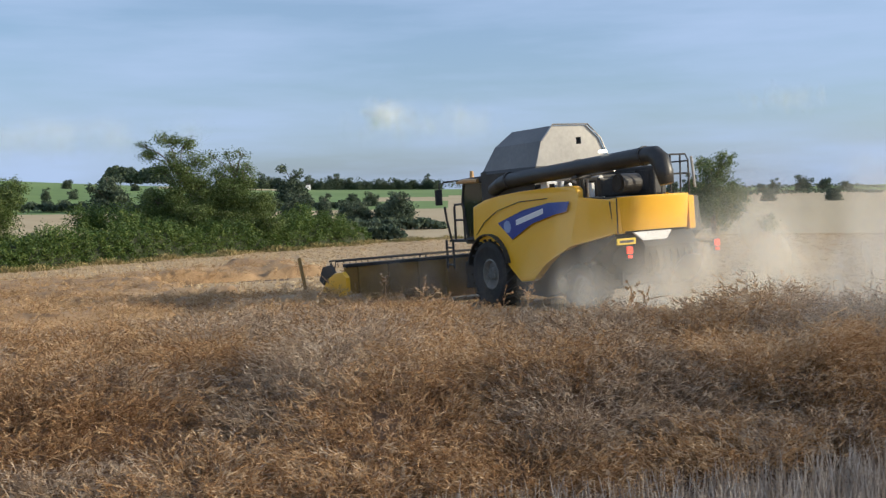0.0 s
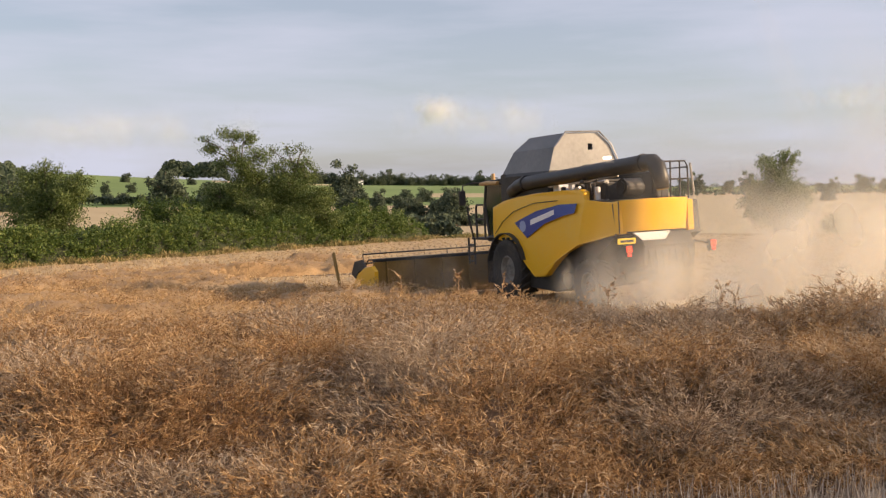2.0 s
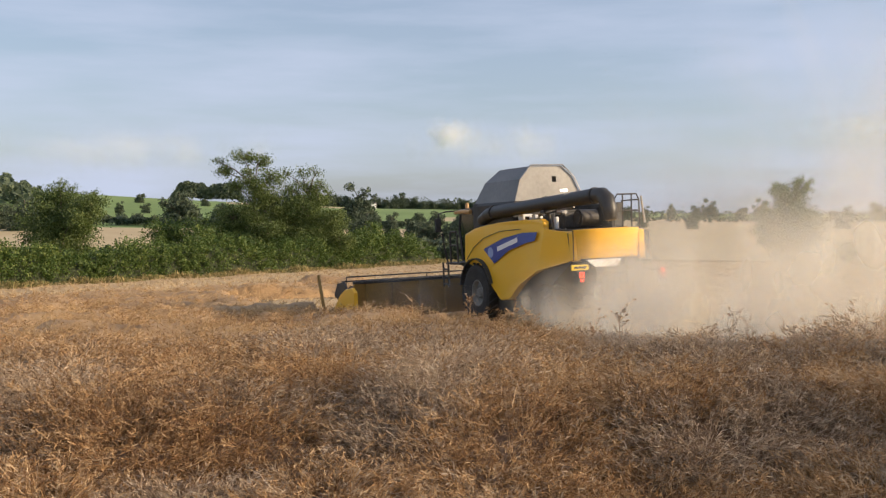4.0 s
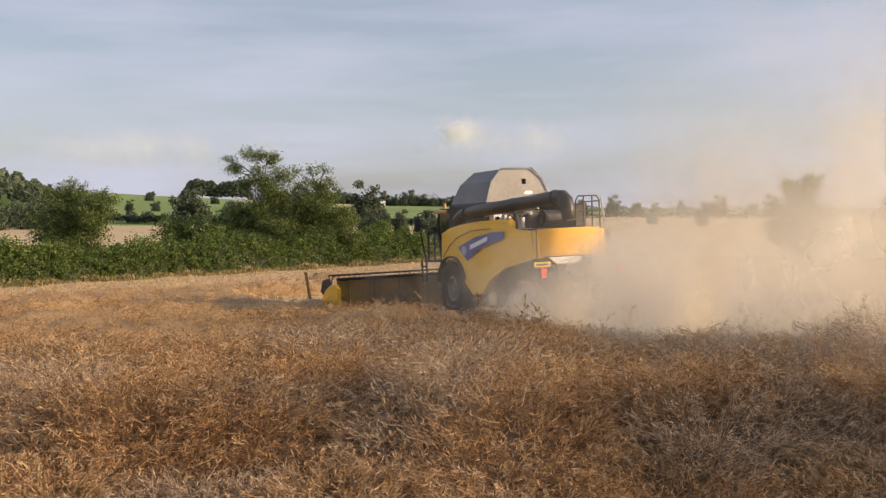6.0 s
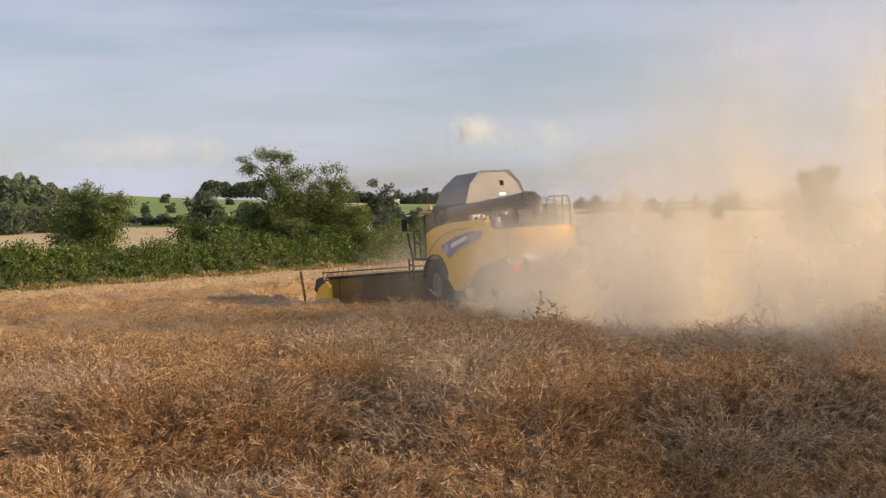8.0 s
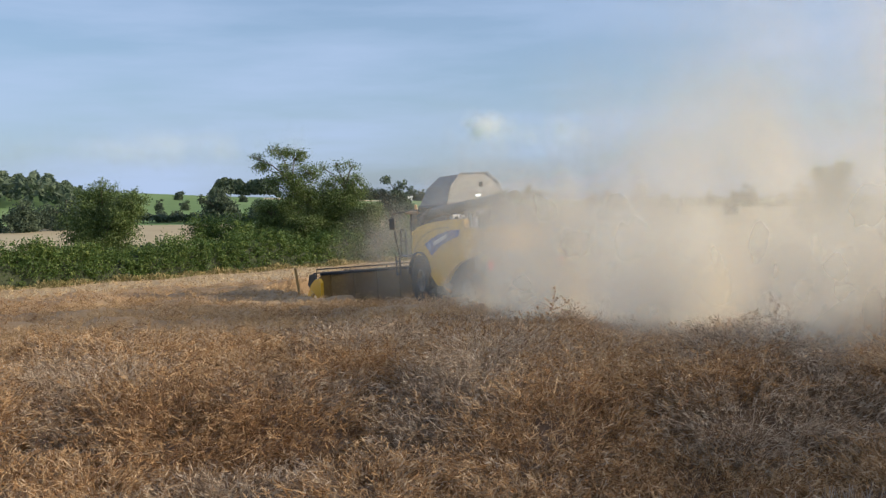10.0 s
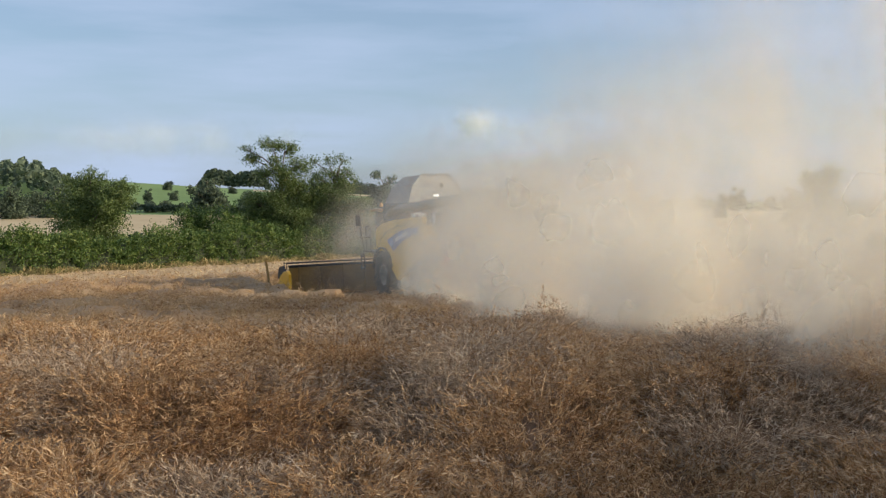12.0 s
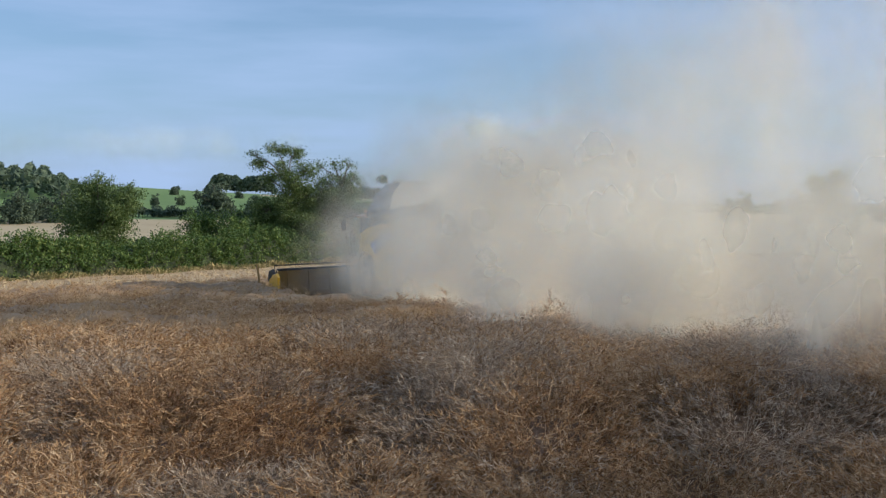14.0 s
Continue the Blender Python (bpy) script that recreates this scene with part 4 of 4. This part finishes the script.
    hole = [bm.verts.new((-1.84 + (z - 3.8) * 0.03, y, z)) for y, z in ((-0.20, 4.40), (-0.20, 4.58), (-0.36, 4.58), (-0.36, 4.40))]
    order = [(0, 1, 2, "h1", "h0"), (2, 3, "h2", "h1"), (3, 4, 5, "h3", "h2"), (5, 0, "h0", "h3")]
    for face in order:
        bm.faces.new([hole[int(i[1])] if isinstance(i, str) else verts[i] for i in face])
    ext = bmesh.ops.extrude_face_region(bm, geom=list(bm.faces))
    bmesh.ops.translate(bm, vec=(0.04, 0, 0), verts=[g for g in ext["geom"] if isinstance(g, bmesh.types.BMVert)])
    part("rear_cover", bm, COVER_GLARE, root, "rear tank cover lightened for sun glare, with a small square window")
    bm = bmesh.new()
    tube(bm, [(-1.86, 0.94, 4.50), (-1.86, 0.57, 4.93), (-1.86, -0.57, 4.93), (-1.86, -0.97, 4.56), (-1.87, -1.32, 3.82)], 0.025, 6)
    part("cover_rim", bm, STEEL, root)
    # unloading auger folded along the flank, with a drooping spout
    bm = bmesh.new()
    tube(bm, [(0.15, 1.28, 3.30), (-0.35, 1.30, 3.46), (-0.7, 1.30, 3.52), (-3.8, 1.24, 3.68), (-6.30, 1.10, 3.82), (-6.52, 1.08, 3.81), (-6.68, 1.07, 3.70), (-6.80, 1.06, 3.42), (-6.86, 1.06, 3.16)],
         [0.18, 0.20, 0.20, 0.20, 0.205, 0.215, 0.22, 0.20, 0.16], 18)
    auger = part("unloading_auger", bm, AUGER, root, "long dark folded unloading auger tube", smooth=True)
    for x, z in ((-0.75, 3.525), (-3.8, 3.68), (-6.2, 3.815)):
        bm = bmesh.new()
        y = 1.30 - 0.2 * (-x - 0.7) / 5.65
        tube(bm, [(x + 0.04, y, z), (x - 0.04, y, z + 0.004)], 0.225, 18)
        part("flange", bm, DARK, auger)
    bm = bmesh.new()
    box(bm, (-4.95, 1.16, 3.98), (-4.75, 1.32, 4.06), 0.03)
    part("work_lamp", bm, WHITE_LAMP, auger, "small white work lamp")
    bm = bmesh.new()
    tube(bm, [(-3.9, 1.15, 2.95), (-3.9, 1.2, 3.48)], 0.05, 8)
    box(bm, (-4.0, 0.98, 3.42), (-3.8, 1.42, 3.50), 0.01)
    part("auger_rest", bm, DARK, root)
    # engine deck behind the tank: block, pipes, screen drum, exhaust, rails
    bm = bmesh.new()
    box(bm, (-5.2, -1.0, 2.86), (-1.9, 1.15, 2.93), 0.01)
    part("engine_deck", bm, DARK, root)
    bm = bmesh.new()
    box(bm, (-3.6, -0.6, 2.93), (-2.2, 0.55, 3.42), 0.04)
    for k in range(6):
        box(bm, (-3.5 + k * 0.21, -0.4, 3.42), (-3.38 + k * 0.21, 0.4, 3.50), 0.02)
    part("engine", bm, DARK, root, "dark engine block")
    bm = bmesh.new()
    box(bm, (-4.5, -0.95, 2.93), (-1.88, -0.55, 3.66), 0.05)
    for k in range(5):
        box(bm, (-4.35 + k * 0.5, -0.56, 3.05), (-4.0 + k * 0.5, -0.52, 3.55), 0.01)
    part("engine_housing", bm, DARK, root, "dark engine housing with cover plates")
    bm = bmesh.new()
    tube(bm, [(-4.75, 0.2, 3.24), (-4.75, 0.75, 3.24)], 0.24, 20)
    tube(bm, [(-4.75, 0.74, 3.24), (-4.75, 0.80, 3.24)], 0.17, 20)
    part("air_screen", bm, DARK, root, "dark round air screen")
    for pts, r, mat in ((((-3.2, 0.7, 2.95), (-3.2, 0.7, 3.35), (-3.6, 0.75, 3.42), (-4.1, 0.75, 3.42)), 0.06, STEEL),
                        (((-2.5, 0.85, 2.95), (-2.5, 0.85, 3.4)), 0.09, WHITE), (((-2.75, 0.9, 2.95), (-2.75, 0.9, 3.25), (-3.0, 0.9, 3.3)), 0.05, STEEL),
                        (((-3.8, 0.95, 2.95), (-3.8, 0.95, 3.4)), 0.03, PALE), (((-4.25, 0.95, 2.95), (-4.25, 0.95, 3.45)), 0.03, PALE),
                        (((-3.4, 0.9, 2.95), (-3.4, 0.9, 3.3), (-3.1, 0.9, 3.38)), 0.035, PALE), (((-4.5, 1.0, 2.93), (-3.0, 1.05, 2.93)), 0.03, STEEL),
                        (((-4.9, 0.95, 3.55), (-3.0, 1.0, 3.40)), 0.025, STEEL)):
        bm = bmesh.new()
        tube(bm, pts, r, 10)
        part("engine_pipe", bm, mat, root)
    bm = bmesh.new()
    box(bm, (-2.25, 0.75, 2.98), (-1.95, 1.12, 3.42), 0.03)
    part("service_tank", bm, WHITE, root, "white plastic service tank")
    rails = [((-5.42, -0.02, 2.9), (-5.44, -0.02, 3.72), (-5.46, -0.1, 3.86), (-5.46, -0.74, 3.86), (-5.44, -0.84, 3.72), (-5.42, -0.86, 2.9)),
             ((-5.44, -0.02, 3.40), (-5.44, -0.86, 3.40)), ((-5.43, -0.28, 2.9), (-5.46, -0.28, 3.86)), ((-5.43, -0.58, 2.9), (-5.46, -0.58, 3.86)),
             ((-5.42, -0.86, 3.70), (-4.4, -0.98, 3.70), (-4.4, -0.98, 2.9))]
    for pts in rails:
        bm = bmesh.new()
        tube(bm, pts, 0.022, 8)
        part("deck_rail", bm, DARK, root)
    bm = bmesh.new()
    tube(bm, [(-5.60, -0.80, 3.80), (-5.52, -0.96, 3.05)], 0.03, 8)
    part("ladder_rail", bm, PALE, root)
    # cab
    bm = bmesh.new()
    prism(bm, [(0.62, 1.95), (0.62, 3.82), (0.8, 3.86), (0.98, 3.82), (0.98, 1.95)], 1, -1.05, 1.20, 0.03)
    part("cab_rear_wall", bm, DARK, root, "dark panel between cab and grain tank")
    bm = bmesh.new()
    for y in (-0.95, 0.95):
        tube(bm, [(2.3, y, 1.9), (2.55, y, 3.0), (2.4, y, 3.62)], 0.05, 8)
        tube(bm, [(1.0, y, 1.9), (1.0, y, 3.62)], 0.05, 8)
    box(bm, (0.98, -1.0, 1.75), (2.4, 1.0, 1.95), 0.03)
    part("cab_frame", bm, DARK, root)
    bm = bmesh.new()
    prism(bm, [(0.95, 3.56), (2.45, 3.56), (2.55, 3.62), (2.35, 3.70), (0.95, 3.74)], 1, -1.08, 1.08, 0.03)
    part("cab_roof", bm, DARK, root, "dark cab roof")
    for y in (-0.95, 0.95):
        bm = bmesh.new()
        prism(bm, [(1.05, 1.96), (2.3, 1.96), (2.5, 3.0), (2.36, 3.59), (1.05, 3.59)], 1, y - 0.008, y + 0.008)
        part("cab_window", bm, GLASS, root)
    bm = bmesh.new()
    prism(bm, [(2.36, 1.96), (2.6, 3.0), (2.46, 3.59), (2.44, 3.59), (2.58, 3.0), (2.34, 1.96)], 1, -0.9, 0.9)
    part("windscreen", bm, GLASS, root)
    # mirror arm, beacon, ladder platform with rails
    bm = bmesh.new()
    tube(bm, [(2.3, 1.05, 3.66), (2.45, 1.5, 3.64), (2.5, 1.75, 3.58), (2.5, 1.78, 3.2)], 0.025, 8)
    arm = part("mirror_arm", bm, DARK, root)
    bm = bmesh.new()
    tube(bm, [(1.3, 1.12, 3.60), (2.0, 1.15, 3.62), (2.35, 1.2, 3.60)], [0.07, 0.07, 0.05], 10)
    part("roof_bar", bm, ORANGE, root, "dull orange bar on the cab roof")
    for k, (x, z) in enumerate(((-2.35, 3.35), (-2.9, 3.2), (-3.55, 3.45), (-4.05, 3.3), (-4.4, 3.4))):
        bm = bmesh.new()
        box(bm, (x - 0.07, 0.98, 2.95), (x + 0.05, 1.08, z), 0.015)
        part("engine_pipe", bm, WHITE if k % 2 else DARK, root)
    bm = bmesh.new()
    box(bm, (2.46, 1.68, 2.95), (2.54, 1.90, 3.42), 0.02)
    part("mirror", bm, DARK, arm, "black wing mirror")
    bm = bmesh.new()
    bmesh.ops.create_cone(bm, cap_ends=True, segments=14, radius1=0.07, radius2=0.05, depth=0.2, matrix=Matrix.Translation((2.0, 0.9, 3.82)))
    part("beacon", bm, ORANGE, root, "orange beacon lamp")
    bm = bmesh.new()
    box(bm, (0.95, 1.0, 1.86), (2.05, 1.75, 1.93), 0.01)
    platform = part("platform", bm, DARK, root)
    for pts in (((1.15, 1.72, 1.93), (1.15, 1.72, 2.85), (1.25, 1.72, 2.95), (1.65, 1.72, 2.95), (1.7, 1.72, 2.85), (1.7, 1.72, 1.93)),
                ((1.15, 1.72, 2.5), (1.7, 1.72, 2.5)), ((2.0, 1.70, 1.93), (2.05, 1.8, 2.5), (2.05, 1.85, 2.9)),
                ((2.05, 1.85, 1.1), (2.05, 1.85, 1.93)), ((1.65, 1.85, 1.1), (1.65, 1.85, 1.93)),
                ((1.65, 1.85, 1.2), (2.05, 1.85, 1.2)), ((1.65, 1.85, 1.45), (2.05, 1.85, 1.45)), ((1.65, 1.85, 1.7), (2.05, 1.85, 1.7))):
        bm = bmesh.new()
        tube(bm, pts, 0.034, 8)
        part("handrail", bm, DARK, platform)
    # fender over the front wheel
    bm = bmesh.new()
    arc = [(1.12 * math.cos(radians(a)), 0.97 + 1.12 * math.sin(radians(a))) for a in range(12, 172, 10)]
    prism(bm, arc + [(x * 0.97, 0.97 + (z - 0.97) * 0.97) for x, z in reversed(arc)], 1, 0.95, 1.72)
    part("fender", bm, DARK, root)
    bm = bmesh.new()
    prism(bm, [(0.75, 1.45), (0.75, 1.85), (3.05, 1.15), (3.05, 0.35), (2.4, 0.4)], 1, -0.75, 0.75, 0.03)
    part("feeder_house", bm, DARK, root, "dark feeder house")
    # header
    bm = bmesh.new()
    box(bm, (2.95, -4.75, 0.18), (3.05, 4.75, 1.32), 0.015)
    box(bm, (3.05, -4.75, 0.14), (4.7, 4.75, 0.22), 0.01)
    header = part("header", bm, DUSTY_SHADED_YELLOW, root, "wide dusty yellow cutting header")
    bm = bmesh.new()
    box(bm, (2.90, -4.75, 1.32), (3.10, 4.75, 1.42), 0.02)
    part("top_beam", bm, DARK, header)
    for k in range(10):
        bm = bmesh.new()
        y = -4.4 + k * 0.97
        prism(bm, [(2.95, 0.2), (2.82, 0.25), (2.86, 1.3), (2.95, 1.32)], 1, y - 0.03, y + 0.03)
        part("back_rib", bm, DUSTY_SHADED_YELLOW, header)
    bm = bmesh.new()
    tube(bm, [(3.45, -4.7, 0.60), (3.45, 4.7, 0.60)], 0.16, 14)
    for k in range(120):
        a, y = k * 0.55, -4.65 + k * 9.3 / 119
        bmesh.ops.create_cube(bm, size=1, matrix=Matrix.Translation((3.45, y, 0.60)) @ Matrix.Rotation(a, 4, "Y") @ Matrix.Translation((0.22, 0, 0))
                              @ Matrix.Diagonal((0.16, 0.012, 0.2, 1)))
    part("auger_drum", bm, STEEL, header)
    for s in (1, -1):
        bm = bmesh.new()
        prism(bm, [(2.65, 0.15), (2.62, 1.05), (2.9, 1.2), (3.5, 1.14), (4.1, 0.92), (4.7, 0.45), (5.1, 0.14), (4.35, 0.12), (4.15, 0.40), (3.75, 0.62), (3.35, 0.5), (3.2, 0.12)],
              1, s * 4.75, s * 4.87, 0.02)
        part("end_panel", bm, YELLOW if s > 0 else DUSTY_SHADED_YELLOW, header, "yellow header end shield")
        bm = bmesh.new()
        prism(bm, [(3.6, 0.95), (4.1, 1.36), (4.75, 1.28), (5.1, 0.85), (4.75, 0.72), (4.3, 1.02)], 1, s * 4.66, s * 4.74, 0.02)
        part("reel_arm", bm, DARK, header)
        bm = bmesh.new()
        prism(bm, [(4.6, 0.15), (5.9, 0.06), (5.95, 0.12), (4.9, 0.42)], 1, s * 4.78, s * 4.92, 0.02)
        part("crop_divider", bm, DARK, header)
        bm = bmesh.new()
        box(bm, (-0.07, -0.04, 0), (0.07, 0.04, 1.6), 0.01)
        for k in range(12):
            box(bm, (0.05, -0.01, 0.08 + k * 0.105), (0.10, 0.01, 0.13 + k * 0.105))
        bmesh.ops.transform(bm, matrix=Matrix.Translation((5.45, s * 4.98, 0.08)) @ Matrix.Rotation(radians(24), 4, "Y"), verts=bm.verts)
        part("side_knife", bm, DUSTY_SHADED_YELLOW, header, "upright side knife on the header end")
    bm = bmesh.new()
    for k in range(6):
        a = k * math.tau / 6
        cx, cz = 0.5 * math.cos(a), 0.5 * math.sin(a)
        tube(bm, [(cx, -4.55, cz), (cx, 4.55, cz)], 0.025, 6)
        for j in range(46):
            y = -4.5 + j * 0.2
            tube(bm, [(cx, y, cz), (cx * 1.0 - 0.03, y, cz - 0.17)], 0.008, 4)
        for y in (-4.55, -1.5, 1.5, 4.55):
            tube(bm, [(0, y, 0), (cx, y, cz)], 0.018, 5)
    tube(bm, [(0, -4.6, 0), (0, 4.6, 0)], 0.07, 10)
    reel = part("reel", bm, DARK, header, "dark tined reel")
    reel.matrix_basis = Matrix.Translation((4.35, 0, 1.02))
    return root, wheels, reel


combine, combine_wheels, combine_reel = build_combine()

# ---- dust ----


def haze_mesh(name, mat, n, radius, size, seed):
    """The finest dust, too small to see as specks: a few broad soft veils that fade out at their rims."""
    rng = np.random.default_rng(seed)
    p = np.clip(rng.normal(size=(n, 3)) * 0.45, -0.9, 0.9) * list(radius)
    nrm = np.stack([0.62 + rng.normal(0, 0.25, n), -0.79 + rng.normal(0, 0.2, n), 0.1 + rng.normal(0, 0.25, n)], 1)
    nrm /= np.linalg.norm(nrm, axis=1, keepdims=True)
    u = np.cross(nrm, [0.0, 0.0, 1.0])
    u /= np.linalg.norm(u, axis=1, keepdims=True)
    w = np.cross(u, nrm)
    s = (size * rng.uniform(0.7, 1.3, n))[:, None]
    ring = [(math.cos(k * math.tau / 14), math.sin(k * math.tau / 14)) for k in range(14)]
    v = np.stack([p + u * s * a + w * s * b for a, b in ring], 1).reshape(-1, 3)
    me = mesh_from(name, v, np.arange(n)[:, None] * 14 + np.arange(14), mat)
    uv = me.uv_layers.new(name="veil")
    uv.data.foreach_set("uv", np.tile(np.array(ring).ravel() * 1.02, n))
    return me


cloud = tagged(new("cloud", haze_mesh("cloud", CLOUD, 70, (80, 40, 42), 30, 71)), "small bright cumulus cloud low in the sky", "cloud", kind="stuff")
cloud.matrix_basis = pose(-2, 3000, 232 + EYE)
wisp = tagged(new("cloud", haze_mesh("cloud_wisp", CLOUD_WISP, 50, (300, 60, 40), 60, 72)), "faint wisp of cloud beside the cumulus", "cloud", kind="stuff")
wisp.matrix_basis = pose(150, 3050, 205 + EYE)
for x, z, radii, size, seed, words in ((1230, 266, (130, 50, 30), 48, 73, "faint torn wisp of cloud higher in the sky"),
                                       (-1050, 190, (520, 60, 26), 75, 74, "long faint band of cloud above the far ridge")):
    streak = tagged(new("cloud", haze_mesh("cloud_streak", CLOUD_WISP, 44, radii, size, seed)), words, "cloud", kind="stuff")
    streak.matrix_basis = pose(x, 3100, z + EYE)

S_OF_T = ([0, 1.5, 3, 7.5, 11, 14], [0, 2.07, 4.05, 9.21, 13.54, 17.2])


def travelled(t):
    """Metres the machine has gone since the start."""
    return float(np.interp(t, *S_OF_T)) if t >= 0 else 1.36 * t


def machine_at(t):
    s = travelled(t)
    return P0.x + WAY.x * s, P0.y + WAY.y * s


# puffs: (born, kind); each leaves the tail, drifts with the wind to the machine's left and rises
prng = random.Random(9)
PUFFS = [(-10.5 + 1.3 * k, "low") for k in range(12)] + [(5.0 + 1.0 * k, "wide") for k in range(10)]
PUFFS += [(0.3 + 1.45 * k, "thin") for k in range(9)] + [(11.3, "billow"), (11.9, "billow"), (12.4, "wide"), (12.5, "billow"), (13.0, "low"), (13.1, "billow")]
# kind: material, veils, radii, veil size, metres behind the axle, start height, climb, depth below ground before birth
KINDS_OF_DUST = {
    "low": (DUST_HAZE, 22, (3.0, 2.8, 1.35), 1.5, 5.0, 0.7, (0.05, 0.2), 4.5),
    "wide": (DUST_HAZE, 21, (3.4, 3.2, 2.0), 1.6, 5.7, 1.1, (0.12, 0.34), 6.0),
    "thin": (DUST_THIN, 18, (4.6, 4.0, 3.4), 3.4, 10.0, 1.5, (0.35, 0.65), 9.0),
    "billow": (DUST_HAZE, 20, (2.1, 2.0, 2.3), 1.4, 4.6, 1.4, (0.9, 1.5), 7.5)}


def puff_rows(born, kind, rnd):
    """Rows of a puff's way: under the ground till it is thrown up, then drifting and rising."""
    back, start, climbs, deep = KINDS_OF_DUST[kind][4:]
    mx, my = machine_at(born)
    back -= 0.45 * max(0.0, born - 9.5)            # a gust carries the last dust up over the machine
    side = rnd.uniform(-0.2, 1.7)
    x0, y0 = mx - WAY.x * back + LEFT.x * side, my - WAY.y * back + LEFT.y * side
    vx, vy = {"low": (-0.55, -1.75), "wide": (-0.32, -1.1)}.get(kind, (0.05, -0.2))
    vx, vy = vx + rnd.uniform(-0.12, 0.12), vy + rnd.uniform(-0.12, 0.12)
    climb, spin = rnd.uniform(*climbs) * (0.4 if born < -2.5 else 1.0), rnd.uniform(-1.2, 1.2)
    rows = []
    for t in sorted({0.0, 14.0, *[min(14.0, max(0.0, born + a)) for a in (-0.4, 0.0, 0.8, 1.6, 4, 7, 11, 15, 20)]}):
        age = t - born
        if age <= 0:
            p = (x0, y0, gz(x0, y0) - deep)
        else:
            up = float(smooth_step(0, 1.6, age))
            gone = 6.0 * (1 - math.exp(-age / 6.0))
            x, y = x0 + vx * gone, y0 + vy * gone
            p = (x, y, gz(x, y) + (start + climb * age) * up - deep * (1 - up))
        rows.append((t, pose(*p, 0, 0, spin * max(0, age))))
    return rows


def build_dust():
    made, shapes = [], {}
    for kind, (mat, n, radii, size, *_) in KINDS_OF_DUST.items():
        shapes[kind] = [haze_mesh("dust_puff", mat, n, radii, size, 120 + i) for i in range(4)]
    for i, (born, kind) in enumerate(PUFFS):
        puff = tagged(new("dust_puff", shapes[kind][i % 4]), "pale tan dust boiling up behind the machine", "dust", "dust behind the harvester", "stuff")
        made.append((puff, puff_rows(born, kind, prng)))
    return made


dust = build_dust()
# fine grey dust hanging round the header and the front wheels, and a thin cloud of it beyond the cab later on
# these veils' dark colour holds the shade by the wheel besides dust
side_dust = tagged(new("header_dust", haze_mesh("header_dust", DUST_GREY, 22, (2.6, 1.6, 0.8), 0.9, 97)), "thin dust round the header and front wheels, darkened for the shade there", "dust", kind="stuff")
tail_dust = tagged(new("tail_dust", haze_mesh("tail_dust", DUST_HAZE, 26, (2.1, 1.9, 0.75), 1.0, 99)), "dense tan dust blown out under the tail", "dust", kind="stuff")
far_dust = tagged(new("header_dust", haze_mesh("far_dust", DUST_GREY, 18, (2.4, 2.0, 1.5), 1.4, 98)), "thin grey dust drifting off beyond the cab", "dust", kind="stuff")


def tall_weed(x, y, height, seed):
    """A single plant that overtops the crop, with branches and pods."""
    rng = np.random.default_rng(seed)
    root = empty("tall_weed", ground_pose(x, y), "single tall dry plant standing above the crop", "plant", "tall weeds in the crop")
    foot, top = np.array([[0, 0, 0.2]]), np.array([[rng.normal(0, 0.06), rng.normal(0, 0.06), height]])
    n = 16
    at = foot + (top - foot) * rng.uniform(0.45, 1.0, (n, 1))
    tip = at + np.stack([rng.normal(0, 0.13, n), rng.normal(0, 0.13, n), rng.uniform(0.02, 0.2, n)], 1)
    stalk = new("stalk", mesh_from("stalk", *joined([ribbons(foot, top, 0.03, rng, 0.02), ribbons(at, tip, 0.014, rng, 0.05)]), CROP))
    stalk.parent = root
    m = 60
    k = rng.integers(0, n, m)
    v, f = leaves(at[k] + (tip[k] - at[k]) * rng.uniform(0.4, 1.1, (m, 1)), 0.06, rng)
    head = tagged(new("seed_head", mesh_from("seed_head", v, f, CROP)), kind="stuff")
    head.parent = root


for k, (x, y, h) in enumerate(((1.18, 19.6, 1.35), (1.45, 19.8, 1.05), (4.2, 15.5, 1.25), (4.6, 15.7, 1.05), (2.6, 18.4, 1.1), (-1.0, 26.0, 1.1), (0.4, 24.5, 1.15), (3.2, 19.5, 1.1))):
    tall_weed(x, y, h, 200 + k)


def motions():
    times = [0.5 * k for k in range(29)]
    rows = []
    for t in times:
        x, y = machine_at(t)
        rows.append((t, pose(x, y, gz(x, y) - 0.02, -1.6, 1.5, 180 - 64.9)))
    walk(combine, rows)
    for w, r in zip(combine_wheels, (0.97, 0.97, 0.70, 0.70)):
        at = w.matrix_basis.translation.copy()
        walk(w, [(t, Matrix.Translation(at) @ Matrix.Rotation(travelled(t) / r, 4, "Y")) for t in times])
    walk(combine_reel, [(t, Matrix.Translation((4.35, 0, 1.02)) @ Matrix.Rotation(radians(110 * t), 4, "Y")) for t in times])
    for ob, path in dust:
        walk(ob, path)
    walk(side_dust, [(t, pose(machine_at(t)[0] + WAY.x * 1.6 + LEFT.x * 2.2, machine_at(t)[1] + WAY.y * 1.6 + LEFT.y * 2.2,
                              gz(*machine_at(t)) + 0.7)) for t in times])
    walk(tail_dust, [(t, pose(machine_at(t)[0] - WAY.x * 5.9 + LEFT.x * 1.9, machine_at(t)[1] - WAY.y * 5.9 + LEFT.y * 1.9,
                              gz(*machine_at(t)) + 0.75)) for t in times])
    walk(far_dust, [(t, pose(machine_at(t)[0] + WAY.x * 6 + LEFT.x * 0.5, machine_at(t)[1] + WAY.y * 6 + LEFT.y * 0.5,
                             gz(*machine_at(t)) - 4.5 + 6.8 * float(smooth_step(5.5, 9.0, t)))) for t in times])


motions()
